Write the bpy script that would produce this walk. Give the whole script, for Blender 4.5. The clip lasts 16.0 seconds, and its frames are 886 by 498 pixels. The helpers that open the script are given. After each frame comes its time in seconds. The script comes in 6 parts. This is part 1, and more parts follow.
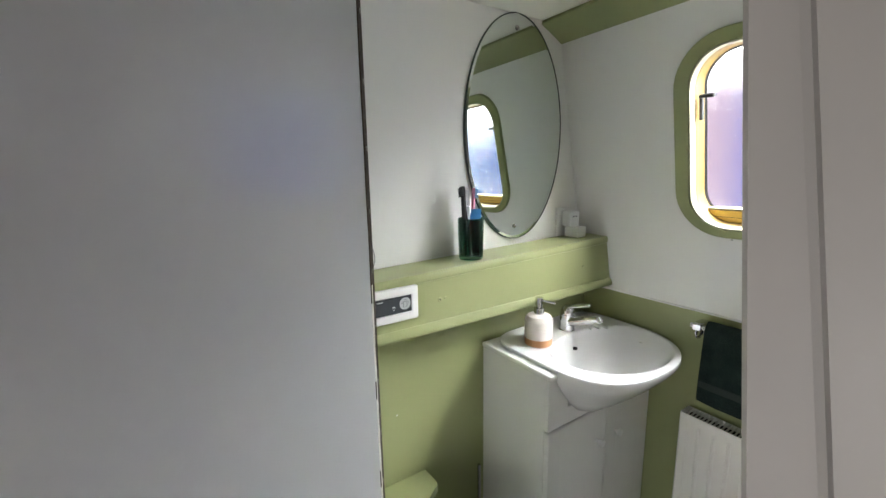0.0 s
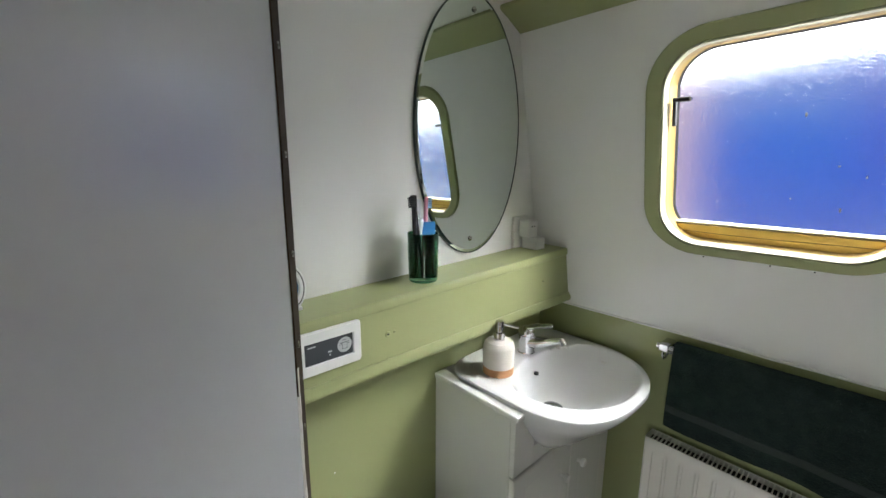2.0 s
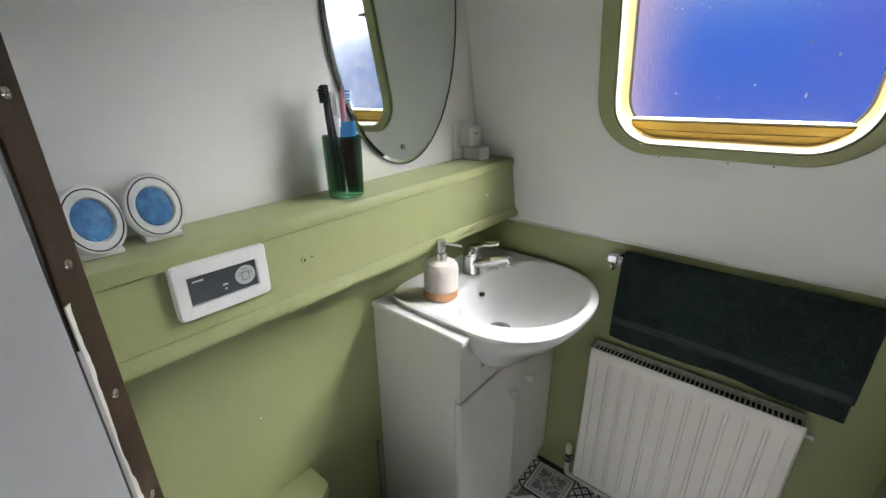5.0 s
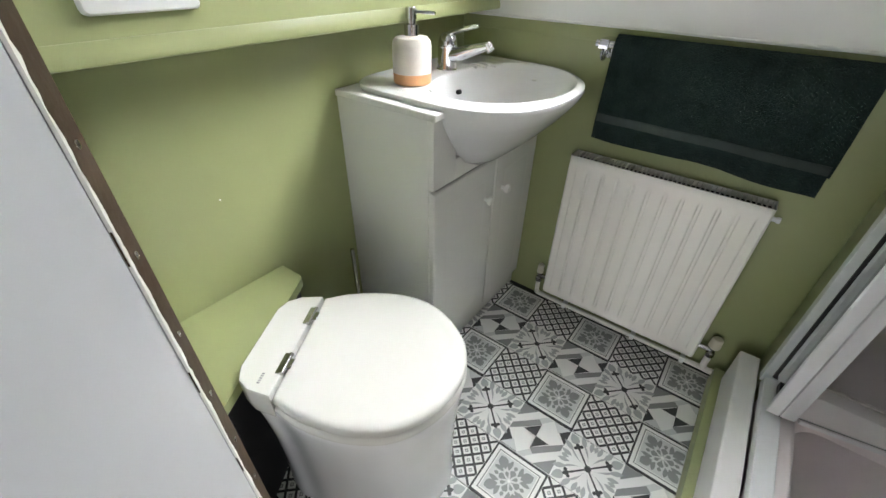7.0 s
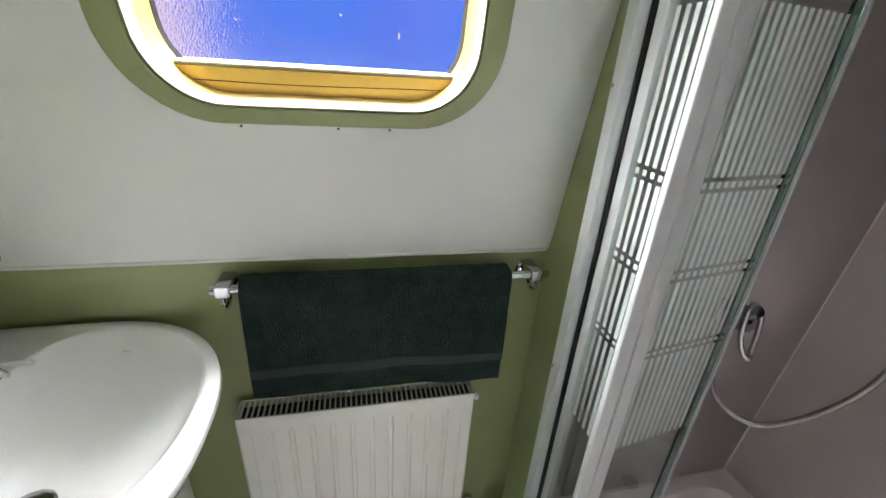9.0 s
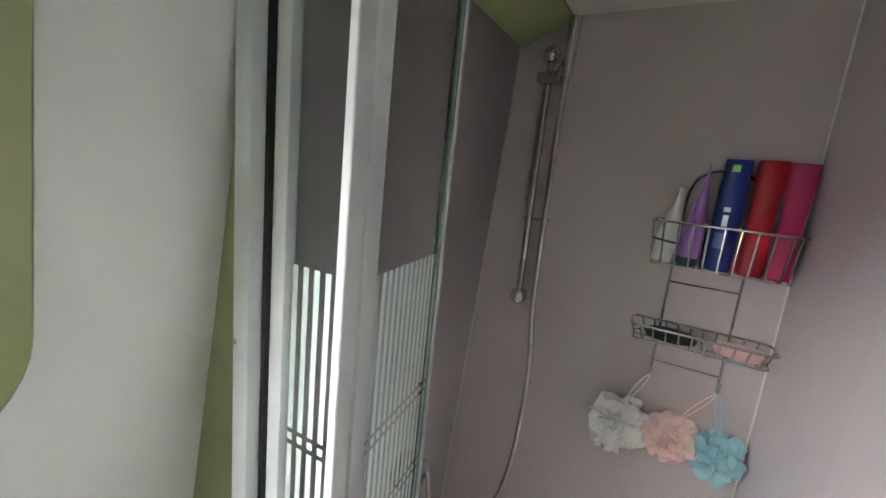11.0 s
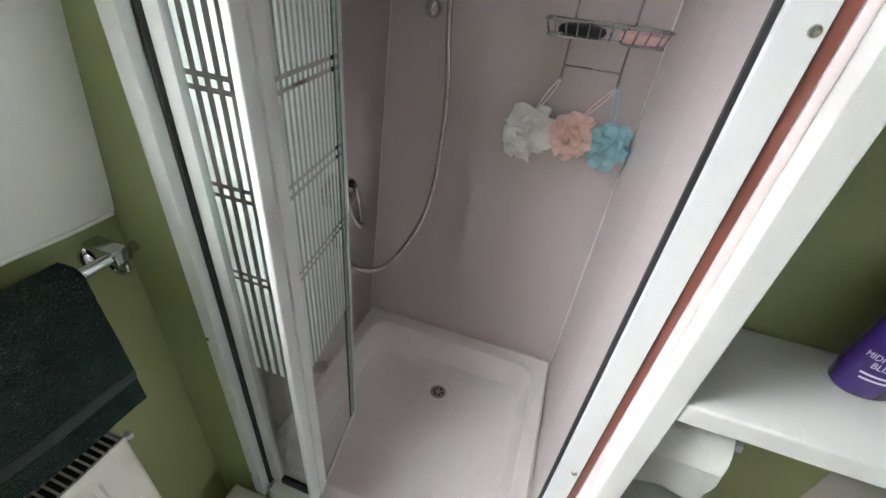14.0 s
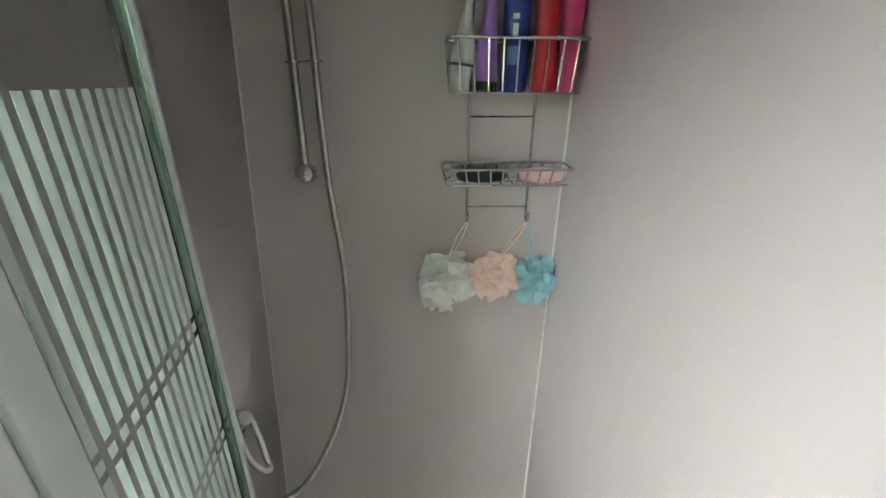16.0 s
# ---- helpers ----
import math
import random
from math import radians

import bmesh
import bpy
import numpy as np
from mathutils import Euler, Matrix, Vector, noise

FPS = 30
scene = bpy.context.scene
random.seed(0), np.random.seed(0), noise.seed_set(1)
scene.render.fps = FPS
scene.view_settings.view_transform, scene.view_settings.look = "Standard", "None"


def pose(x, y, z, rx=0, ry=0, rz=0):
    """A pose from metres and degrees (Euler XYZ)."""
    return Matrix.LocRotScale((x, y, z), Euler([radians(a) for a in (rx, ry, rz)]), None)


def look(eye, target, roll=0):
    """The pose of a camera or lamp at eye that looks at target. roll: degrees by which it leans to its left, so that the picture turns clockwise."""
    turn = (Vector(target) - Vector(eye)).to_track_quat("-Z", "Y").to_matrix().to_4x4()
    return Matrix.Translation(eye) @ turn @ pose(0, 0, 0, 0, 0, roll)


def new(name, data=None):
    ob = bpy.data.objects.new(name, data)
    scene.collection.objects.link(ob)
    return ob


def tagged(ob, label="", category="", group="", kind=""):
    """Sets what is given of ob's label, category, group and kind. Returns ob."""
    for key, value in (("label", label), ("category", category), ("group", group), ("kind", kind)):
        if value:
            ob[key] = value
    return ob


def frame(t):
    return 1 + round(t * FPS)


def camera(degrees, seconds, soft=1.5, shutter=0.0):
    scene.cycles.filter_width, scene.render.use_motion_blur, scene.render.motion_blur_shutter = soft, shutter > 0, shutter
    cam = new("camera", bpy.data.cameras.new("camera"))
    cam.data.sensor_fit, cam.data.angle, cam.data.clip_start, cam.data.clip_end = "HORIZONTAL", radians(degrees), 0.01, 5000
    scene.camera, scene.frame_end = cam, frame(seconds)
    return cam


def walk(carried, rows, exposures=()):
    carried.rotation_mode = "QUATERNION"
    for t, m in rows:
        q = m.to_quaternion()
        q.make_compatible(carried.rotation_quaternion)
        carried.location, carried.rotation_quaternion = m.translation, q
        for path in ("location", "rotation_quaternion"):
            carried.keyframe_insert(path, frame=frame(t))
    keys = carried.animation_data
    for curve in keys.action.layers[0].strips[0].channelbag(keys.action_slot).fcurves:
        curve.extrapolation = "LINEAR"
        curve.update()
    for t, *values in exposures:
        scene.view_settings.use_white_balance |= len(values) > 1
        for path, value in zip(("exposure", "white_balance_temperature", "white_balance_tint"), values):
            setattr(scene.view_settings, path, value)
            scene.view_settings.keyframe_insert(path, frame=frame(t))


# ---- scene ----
cam = camera(95.0, 16.0)
PATH = [
    (0, (0.063, 0.141, 1.393), (1.136, 1.788, 1.024), -1.0),
    (0.5, (0.075, 0.18, 1.393), (1.171, 1.816, 1.042), -1.0),
    (1, (0.102, 0.223, 1.411), (1.263, 1.809, 1.04), -0.7),
    (1.5, (0.123, 0.264, 1.42), (1.368, 1.783, 1.04), -0.2),
    (2, (0.154, 0.333, 1.419), (1.476, 1.781, 1.025), 0.3),
    (2.5, (0.198, 0.416, 1.441), (1.6, 1.798, 1.088), 0.6),
    (3, (0.24, 0.467, 1.468), (1.702, 1.794, 1.149), 0.4),
    (3.2, (0.255, 0.474, 1.477), (1.734, 1.783, 1.166), 0.2),
    (5.3, (0.275, 0.386, 1.296), (1.673, 1.568, 0.491), -0.1),
    (5.5, (0.264, 0.375, 1.266), (1.639, 1.546, 0.406), 0.0),
    (6, (0.26, 0.368, 1.185), (1.571, 1.497, 0.182), 0.3),
    (6.5, (0.246, 0.369, 1.116), (1.53, 1.429, 0.008), 0.7),
    (7, (0.241, 0.359, 1.082), (1.541, 1.322, -0.094), 1.2),
    (7.5, (0.283, 0.407, 1.13), (1.762, 1.128, -0.008), 2.0),
    (8, (0.4, 0.514, 1.175), (2.043, 0.887, 0.097), 1.8),
    (8.5, (0.533, 0.531, 1.242), (2.277, 0.514, 0.262), 2.5),
    (9, (0.695, 0.485, 1.291), (2.468, 0.058, 0.469), 3.7),
    (9.5, (0.803, 0.43, 1.382), (2.473, -0.472, 0.751), 4.9),
    (10, (0.87, 0.378, 1.474), (2.289, -0.953, 1.013), 5.7),
    (10.2, (0.886, 0.368, 1.511), (2.182, -1.104, 1.122), 5.7),
    (12.3, (0.847, 0.406, 1.478), (1.514, -1.425, 1.029), 5.0),
    (12.5, (0.853, 0.427, 1.473), (1.473, -1.391, 0.913), 3.7),
    (13, (0.829, 0.435, 1.405), (1.387, -1.312, 0.608), 4.6),
    (13.5, (0.81, 0.437, 1.343), (1.303, -1.232, 0.358), 5.7),
    (14, (0.809, 0.436, 1.292), (1.241, -1.162, 0.171), 6.7),
    (14.5, (0.837, 0.399, 1.254), (1.231, -1.149, 0.051), 6.8),
    (15, (0.875, 0.309, 1.243), (1.212, -1.285, 0.083), 5.4),
    (15.5, (0.980, 0.200, 1.313), (1.052, -1.511, 0.279), 3.6),
    (16, (0.944, 0.205, 1.388), (0.864, -1.642, 0.625), 0.4),
]
walk(cam, [(t, look(eye, target, roll)) for t, eye, target, roll in PATH],
     [(0.0, 0.62, 6500, 9), (1.0, 0.45, 6500, 8), (1.5, 0.38, 6500, 8), (3.0, 0.30, 6500, 9), (5.5, 0.48, 6500, 11), (7.0, 0.85, 6500, 8), (8.5, 0.85, 6500, 8), (10.0, 0.72, 6500, 9), (12.5, 1.08, 6500, 6), (13.5, 0.90, 6500, 7), (14.5, 0.78, 6500, 7), (15.5, 0.86, 6500, -1), (16.0, 1.0, 6500, -6)])

# ---- world and light ----
world = bpy.data.worlds.new("sky")
scene.world = world
world.use_nodes = True
wn = world.node_tree.nodes
sky = wn.new("ShaderNodeTexSky")
sky.sky_type = "NISHITA"
sky.sun_disc = False
sky.sun_elevation = radians(48)
sky.sun_rotation = radians(90)
wn["Background"].inputs["Strength"].default_value = 0.12
world.node_tree.links.new(sky.outputs["Color"], wn["Background"].inputs["Color"])

sun = new("sun", bpy.data.lights.new("sun", "SUN"))
sun.data.energy, sun.data.angle, sun.data.color = 0.5, radians(40), (1.0, 0.96, 0.9)
sun.matrix_world = look((6, 0.5, 7), (0, 0.5, 0.4))

# fill lamp added in an unseen corridor opening to brighten the room from behind
end_fill = new("corridor_fill", bpy.data.lights.new("corridor_fill", "AREA"))
end_fill.data.shape, end_fill.data.size, end_fill.data.size_y, end_fill.data.energy, end_fill.data.color = "RECTANGLE", 0.78, 1.0, 10.0, (1.0, 0.98, 0.96)
end_fill.matrix_world = look((-1.46, 0.05, 0.60), (0, 0.05, 0.60))
# fill lamp added low in the unseen corridor to brighten the door leaf
side = new("leaf_fill", bpy.data.lights.new("leaf_fill", "AREA"))
side.data.shape, side.data.size, side.data.size_y, side.data.energy, side.data.color = "RECTANGLE", 0.62, 0.50, 4.2, (0.97, 0.985, 1.0)
side.matrix_world = look((-0.30, -0.86, 0.36), (-0.30, 0.5, 0.36))


# ---- materials ----
def shade(name, color, rough=0.5, metal=0.0, vary=0.08, scale=6.0, bump=0.0, grain=140.0, coat=0.0, dirt=None):
    """Painted or solid surface: colour with two scales of variation, uneven gloss and a fine relief."""
    m = bpy.data.materials.new(name)
    m.use_nodes = True
    nt = m.node_tree
    n, l = nt.nodes, nt.links
    b = n["Principled BSDF"]
    tc = n.new("ShaderNodeTexCoord")
    big = n.new("ShaderNodeTexNoise")
    big.inputs["Scale"].default_value, big.inputs["Detail"].default_value = scale, 5
    fine = n.new("ShaderNodeTexNoise")
    fine.inputs["Scale"].default_value, fine.inputs["Detail"].default_value = grain, 3
    l.new(tc.outputs["Object"], big.inputs["Vector"])
    l.new(tc.outputs["Object"], fine.inputs["Vector"])
    mixf = n.new("ShaderNodeMix")
    mixf.data_type = "RGBA"
    mixf.inputs["A"].default_value = (*[c * (1 - vary) for c in color], 1)
    mixf.inputs["B"].default_value = (*[min(1, c * (1 + vary)) for c in color], 1)
    l.new(big.outputs["Fac"], mixf.inputs["Factor"])
    out = mixf.outputs["Result"]
    if dirt:
        ramp = n.new("ShaderNodeValToRGB")
        ramp.color_ramp.elements[0].position, ramp.color_ramp.elements[1].position = 0.62, 0.74
        spots = n.new("ShaderNodeTexNoise")
        spots.inputs["Scale"].default_value, spots.inputs["Detail"].default_value = scale * 4, 8
        l.new(tc.outputs["Object"], spots.inputs["Vector"])
        l.new(spots.outputs["Fac"], ramp.inputs["Fac"])
        mixd = n.new("ShaderNodeMix")
        mixd.data_type = "RGBA"
        mixd.inputs["B"].default_value = (*dirt, 1)
        l.new(ramp.outputs["Color"], mixd.inputs["Factor"])
        l.new(out, mixd.inputs["A"])
        out = mixd.outputs["Result"]
    l.new(out, b.inputs["Base Color"])
    rr = n.new("ShaderNodeMapRange")
    rr.inputs["To Min"].default_value, rr.inputs["To Max"].default_value = max(0.02, rough * 0.85), min(1, rough * 1.15)
    l.new(big.outputs["Fac"], rr.inputs["Value"])
    l.new(rr.outputs["Result"], b.inputs["Roughness"])
    b.inputs["Metallic"].default_value = metal
    b.inputs["Coat Weight"].default_value = coat
    if bump:
        bp = n.new("ShaderNodeBump")
        bp.inputs["Strength"].default_value, bp.inputs["Distance"].default_value = bump, 0.002
        both = n.new("ShaderNodeMath")
        both.operation = "MULTIPLY_ADD"
        both.inputs[1].default_value = 2.5
        l.new(big.outputs["Fac"], both.inputs[0])
        l.new(fine.outputs["Fac"], both.inputs[2])
        l.new(both.outputs[0], bp.inputs["Height"])
        l.new(bp.outputs["Normal"], b.inputs["Normal"])
    return m


def glassy(name, color, rough, ior=1.45, bump=0.0, scale=300.0):
    m = bpy.data.materials.new(name)
    m.use_nodes = True
    n, l = m.node_tree.nodes, m.node_tree.links
    b = n["Principled BSDF"]
    b.inputs["Base Color"].default_value = (*color, 1)
    b.inputs["Roughness"].default_value, b.inputs["IOR"].default_value = rough, ior
    b.inputs["Transmission Weight"].default_value = 1.0
    if bump:
        tc, t, bp = n.new("ShaderNodeTexCoord"), n.new("ShaderNodeTexNoise"), n.new("ShaderNodeBump")
        t.inputs["Scale"].default_value, t.inputs["Detail"].default_value = scale, 2
        bp.inputs["Strength"].default_value, bp.inputs["Distance"].default_value = bump, 0.004
        l.new(tc.outputs["Object"], t.inputs["Vector"])
        l.new(t.outputs["Fac"], bp.inputs["Height"])
        l.new(bp.outputs["Normal"], b.inputs["Normal"])
    return m


M_GREEN = shade("olive gloss paint", (0.305, 0.33, 0.155), 0.38, vary=0.04, scale=3, bump=0.10, grain=60)
M_WHITE = shade("white wall paint", (0.80, 0.80, 0.775), 0.42, vary=0.025, scale=3, bump=0.12, grain=70)
M_CEIL = shade("cream ceiling paint", (0.80, 0.79, 0.72), 0.5, vary=0.02, bump=0.08)
M_PANEL = shade("pale grey satin laminate", (0.43, 0.435, 0.452), 0.22, vary=0.03, scale=2, bump=0.05, grain=30)
panel_shader = M_PANEL.node_tree.nodes["Principled BSDF"]
panel_shader.inputs["Coat Weight"].default_value, panel_shader.inputs["Coat Roughness"].default_value, panel_shader.inputs["Coat IOR"].default_value = 0.8, 0.34, 1.6
M_POST = shade("greyish painted post", (0.36, 0.335, 0.315), 0.4, vary=0.03, scale=3, bump=0.12, grain=50)
M_WOOD = shade("dark wood of unseen corridor walls", (0.20, 0.13, 0.08), 0.4, vary=0.2, scale=7, bump=0.15)
M_JAMB = shade("off-white painted timber", (0.64, 0.64, 0.63), 0.4, vary=0.03, scale=3, bump=0.12, grain=50)
M_MAUVE = shade("mauve shower panel", (0.55, 0.480, 0.484), 0.36, vary=0.04, scale=2, bump=0.04, grain=40)
M_TRAY = shade("white acrylic", (0.80, 0.76, 0.76), 0.22, vary=0.03, scale=4, bump=0.02)
M_PLASTIC = shade("white plastic", (0.77, 0.77, 0.76), 0.3, vary=0.02)
M_PROFILE = shade("white coated aluminium", (0.66, 0.68, 0.685), 0.4, vary=0.03, scale=5, bump=0.04)
M_SEAL = shade("black rubber", (0.012, 0.012, 0.014), 0.6)
M_BRASS = shade("tarnished brown brass", (0.042, 0.027, 0.016), 0.62, 0.0, vary=0.35, scale=14, bump=0.25, grain=80, dirt=(0.05, 0.035, 0.025))
M_BRASS.node_tree.nodes["Principled BSDF"].inputs["Specular IOR Level"].default_value = 0.1
M_BROWN = shade("red-brown hardwood", (0.17, 0.055, 0.04), 0.4, vary=0.2, scale=10, bump=0.15)
M_CHROME = shade("chrome", (0.62, 0.62, 0.64), 0.07, 1.0, vary=0.02)
M_STEEL = shade("brushed steel", (0.50, 0.49, 0.48), 0.15, 1.0, vary=0.03, scale=20)
# near-black: stands for shade in holes, gaps, under the ledge; also plain dark parts
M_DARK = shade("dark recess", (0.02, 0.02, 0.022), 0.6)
M_CERAMIC = shade("glazed white ceramic", (0.75, 0.75, 0.755), 0.12, vary=0.015, coat=0.3)
M_LID = shade("white toilet plastic", (0.71, 0.705, 0.67), 0.16, vary=0.02, coat=0.3)
M_CAB = shade("white cabinet foil", (0.80, 0.80, 0.78), 0.22, vary=0.025, scale=3, bump=0.05, grain=30)
M_RAD = shade("white radiator enamel", (0.82, 0.80, 0.74), 0.42, vary=0.03, scale=5, bump=0.05, dirt=None)
M_RIM = shade("cream painted rim", (0.47, 0.46, 0.32), 0.4, vary=0.05, bump=0.1)
M_GOLD = shade("gold anodised metal", (0.62, 0.40, 0.09), 0.35, 0.5, vary=0.15, scale=12, bump=0.1)
M_BRONZE = shade("aged gold anodising", (0.34, 0.23, 0.075), 0.42, 0.5, vary=0.3, scale=16, bump=0.15)
M_FLOORW = shade("worn timber boards", (0.22, 0.15, 0.09), 0.5, vary=0.2, scale=9, bump=0.2)
M_PANE = glassy("textured frosted glass", (0.97, 0.98, 1.0), 0.11, 1.2, 0.75, 340)
M_GLASS = glassy("clear shower glass", (0.925, 0.975, 0.95), 0.0, 1.45)
M_GEDGE = glassy("green glass edge", (0.55, 0.78, 0.68), 0.12, 1.45)
M_STRIPE = bpy.data.materials.new("satin white print")
M_STRIPE.use_nodes = True
sn, sl = M_STRIPE.node_tree.nodes, M_STRIPE.node_tree.links
sd, st_, sm = sn.new("ShaderNodeBsdfDiffuse"), sn.new("ShaderNodeBsdfTranslucent"), sn.new("ShaderNodeMixShader")
sd.inputs["Color"].default_value = (0.76, 0.81, 0.79, 1)
st_.inputs["Color"].default_value = (0.84, 0.91, 0.88, 1)
sm.inputs[0].default_value = 0.38
sl.new(sd.outputs[0], sm.inputs[1]), sl.new(st_.outputs[0], sm.inputs[2])
sc, so = sn.new("ShaderNodeBsdfTransparent"), sn.new("ShaderNodeMixShader")  # thin print, not fully opaque
so.inputs[0].default_value = 0.15
sl.new(sm.outputs[0], so.inputs[1]), sl.new(sc.outputs[0], so.inputs[2])
sl.new(so.outputs[0], sn["Material Output"].inputs["Surface"])
M_MIRROR = shade("silvered mirror", (0.69, 0.75, 0.72), 0.015, 1.0, vary=0.01)


# ---- mesh helpers ----
def grid_faces(bm, rings, closed=True, cap0=False, cap1=False):
    """Skin rings of points into quads."""
    vs = [[bm.verts.new(p) for p in r] for r in rings]
    for a, b in zip(vs, vs[1:]):
        n = len(a)
        for i in range(n if closed else n - 1):
            j = (i + 1) % n
            bm.faces.new((a[i], a[j], b[j], b[i]))
    if cap0:
        bm.faces.new(vs[0][::-1])
    if cap1:
        bm.faces.new(vs[-1])
    return vs


def box(bm, x0, x1, y0, y1, z0, z1, bevel=0.0, seg=2, m=None):
    r = bmesh.ops.create_cube(bm, size=1)
    vs = r["verts"]
    t = Matrix.Translation(((x0 + x1) / 2, (y0 + y1) / 2, (z0 + z1) / 2)) @ Matrix.Diagonal((abs(x1 - x0), abs(y1 - y0), abs(z1 - z0), 1))
    bmesh.ops.transform(bm, matrix=t, verts=vs)
    if bevel:
        es = list({e for v in vs for e in v.link_edges})
        g = bmesh.ops.bevel(bm, geom=es, offset=bevel, segments=seg, profile=0.6, affect="EDGES")
        vs = list({v for f in g["faces"] for v in f.verts} | {v for v in vs if v.is_valid})
    if m is not None:
        bmesh.ops.transform(bm, matrix=m, verts=vs)
    return vs


def circle(r, z, seg=24, cx=0.0, cy=0.0, ry=None):
    return [(cx + r * math.cos(2 * math.pi * i / seg), cy + (ry or r) * math.sin(2 * math.pi * i / seg), z) for i in range(seg)]


def lathe(bm, profile, seg=24, m=None, cap=True):
    """Turn (radius, height) pairs about z."""
    vs = grid_faces(bm, [circle(max(r, 1e-4), z, seg) for r, z in profile], True, cap, cap)
    if m is not None:
        bmesh.ops.transform(bm, matrix=m, verts=[v for r in vs for v in r])


def rod(bm, a, b, r, seg=12, r2=None):
    a, b = Vector(a), Vector(b)
    d = b - a
    m = Matrix.Translation(a) @ d.to_track_quat("Z", "Y").to_matrix().to_4x4()
    lathe(bm, [(r, 0), (r if r2 is None else r2, d.length)], seg, m)


def tube(bm, pts, r, seg=8):
    """A round bar along points."""
    pts = [Vector(p) for p in pts]
    rings, up = [], None
    for i, p in enumerate(pts):
        d = (pts[min(i + 1, len(pts) - 1)] - pts[max(i - 1, 0)]).normalized()
        if up is None:
            up = d.orthogonal().normalized()
        up = (up - d * up.dot(d)).normalized()
        side = d.cross(up)
        rings.append([p + r * (math.cos(2 * math.pi * k / seg) * up + math.sin(2 * math.pi * k / seg) * side) for k in range(seg)])
    grid_faces(bm, rings, True, True, True)


def smooth_path(keys, n=8):
    """Catmull-Rom points through the keys."""
    k = [Vector(p) for p in keys]
    k = [2 * k[0] - k[1]] + k + [2 * k[-1] - k[-2]]
    out = []
    for i in range(1, len(k) - 2):
        for j in range(n):
            t = j / n
            out.append(0.5 * (2 * k[i] + (k[i + 1] - k[i - 1]) * t + (2 * k[i - 1] - 5 * k[i] + 4 * k[i + 1] - k[i + 2]) * t * t
                              + (3 * k[i] - k[i - 1] - 3 * k[i + 1] + k[i + 2]) * t ** 3))
    return out + [k[-2]]


def prism(bm, poly, z0, z1):
    grid_faces(bm, [[(x, y, z0) for x, y in poly], [(x, y, z1) for x, y in poly]], True, True, True)


def rounded(w, h, r, seg=8):
    """Rounded rectangle centred on the origin, counter-clockwise."""
    out = []
    for cx, cy, a in ((w / 2 - r, h / 2 - r, 0), (-w / 2 + r, h / 2 - r, 90), (-w / 2 + r, -h / 2 + r, 180), (w / 2 - r, -h / 2 + r, 270)):
        for i in range(seg + 1):
            t = radians(a + 90 * i / seg)
            out.append((cx + r * math.cos(t), cy + r * math.sin(t)))
    return out


def smooth(ob, deg=40):
    for p in ob.data.polygons:
        p.use_smooth = True
    ob.data.set_sharp_from_angle(angle=radians(deg))
    return ob


def part(name, bm, material, parent=None, label="", flat=False):
    """Link a bmesh as one mesh object, under a thing or a part if given."""
    bmesh.ops.recalc_face_normals(bm, faces=bm.faces)
    me = bpy.data.meshes.new(name)
    bm.to_mesh(me)
    bm.free()
    for m in (material if isinstance(material, (list, tuple)) else [material]):
        me.materials.append(m)
    ob = new(name, me)
    if not flat:
        smooth(ob)
        if len(me.polygons) < 2500:
            ob.modifiers.new("weighted_normal", "WEIGHTED_NORMAL").keep_sharp = True
    if parent is not None:
        ob.parent = parent
        ob.matrix_parent_inverse = Matrix.Translation(-Vector(parent["base"])) if "base" in parent.keys() else Matrix()
    if label:
        ob["label"] = label
    return ob


def thing(name, base, label, category, group="", kind=""):
    e = new(name)
    e.empty_display_size = 0.05
    e.location = base
    e["base"] = base
    return tagged(e, label, category, group, kind)


def B():
    return bmesh.new()


# ---- large structure ----
LEAN_X, LEAN_Z, LEAN_K = 1.434, 0.941, 0.211


def hull_x(z):
    return LEAN_X - LEAN_K * (z - LEAN_Z)


WALL_Y = 1.182
bm = B(); box(bm, 0.28, 1.46, 0.10, 1.25, -0.05, -0.003)
floor = tagged(part("floor", bm, M_DARK, flat=True), "bathroom floor under patterned grey tiles", "floor", kind="structure")
bm = B(); box(bm, 0.30, 1.50, WALL_Y, WALL_Y + 0.05, 0.0, 0.955)
tagged(part("wall_north_lower", bm, M_GREEN, flat=True), "olive green painted lower wall behind the toilet", "wall", kind="structure")
bm = B(); box(bm, 0.30, 1.50, WALL_Y, WALL_Y + 0.05, 0.955, 2.0)
tagged(part("wall_north_upper", bm, M_WHITE, flat=True), "white painted wall above the shelf", "wall", kind="structure")
bm = B(); box(bm, 1.44, 1.50, -0.72, WALL_Y, 0.0, 0.941)
tagged(part("wall_east_lower", bm, M_GREEN, flat=True), "olive green painted lower hull-side wall", "wall", kind="structure")
bm = B(); box(bm, 1.4365, 1.44, 0.072, WALL_Y, 0.903, 0.9395, 0.0015)
tagged(part("trim", bm, M_GREEN), "olive painted splash trim above the basin", "trim", kind="structure")

# leaning window wall, with its opening
WIN_Y, WIN_Z = 0.523, 1.463
UPV = Vector((-LEAN_K, 0, 1)).normalized()
WIN_M = Matrix((( 0, UPV.x, -UPV.z, hull_x(WIN_Z)), (-1, 0, 0, WIN_Y), (0, UPV.z, UPV.x, WIN_Z), (0, 0, 0, 1)))  # u to -y, v up, w into the room
V0, V1 = (LEAN_Z - WIN_Z) / UPV.z, (1.93 - WIN_Z) / UPV.z
U0, U1 = WIN_Y - WALL_Y, WIN_Y - 0.035
OPEN_W, OPEN_H, OPEN_R = 0.469, 0.494, 0.10


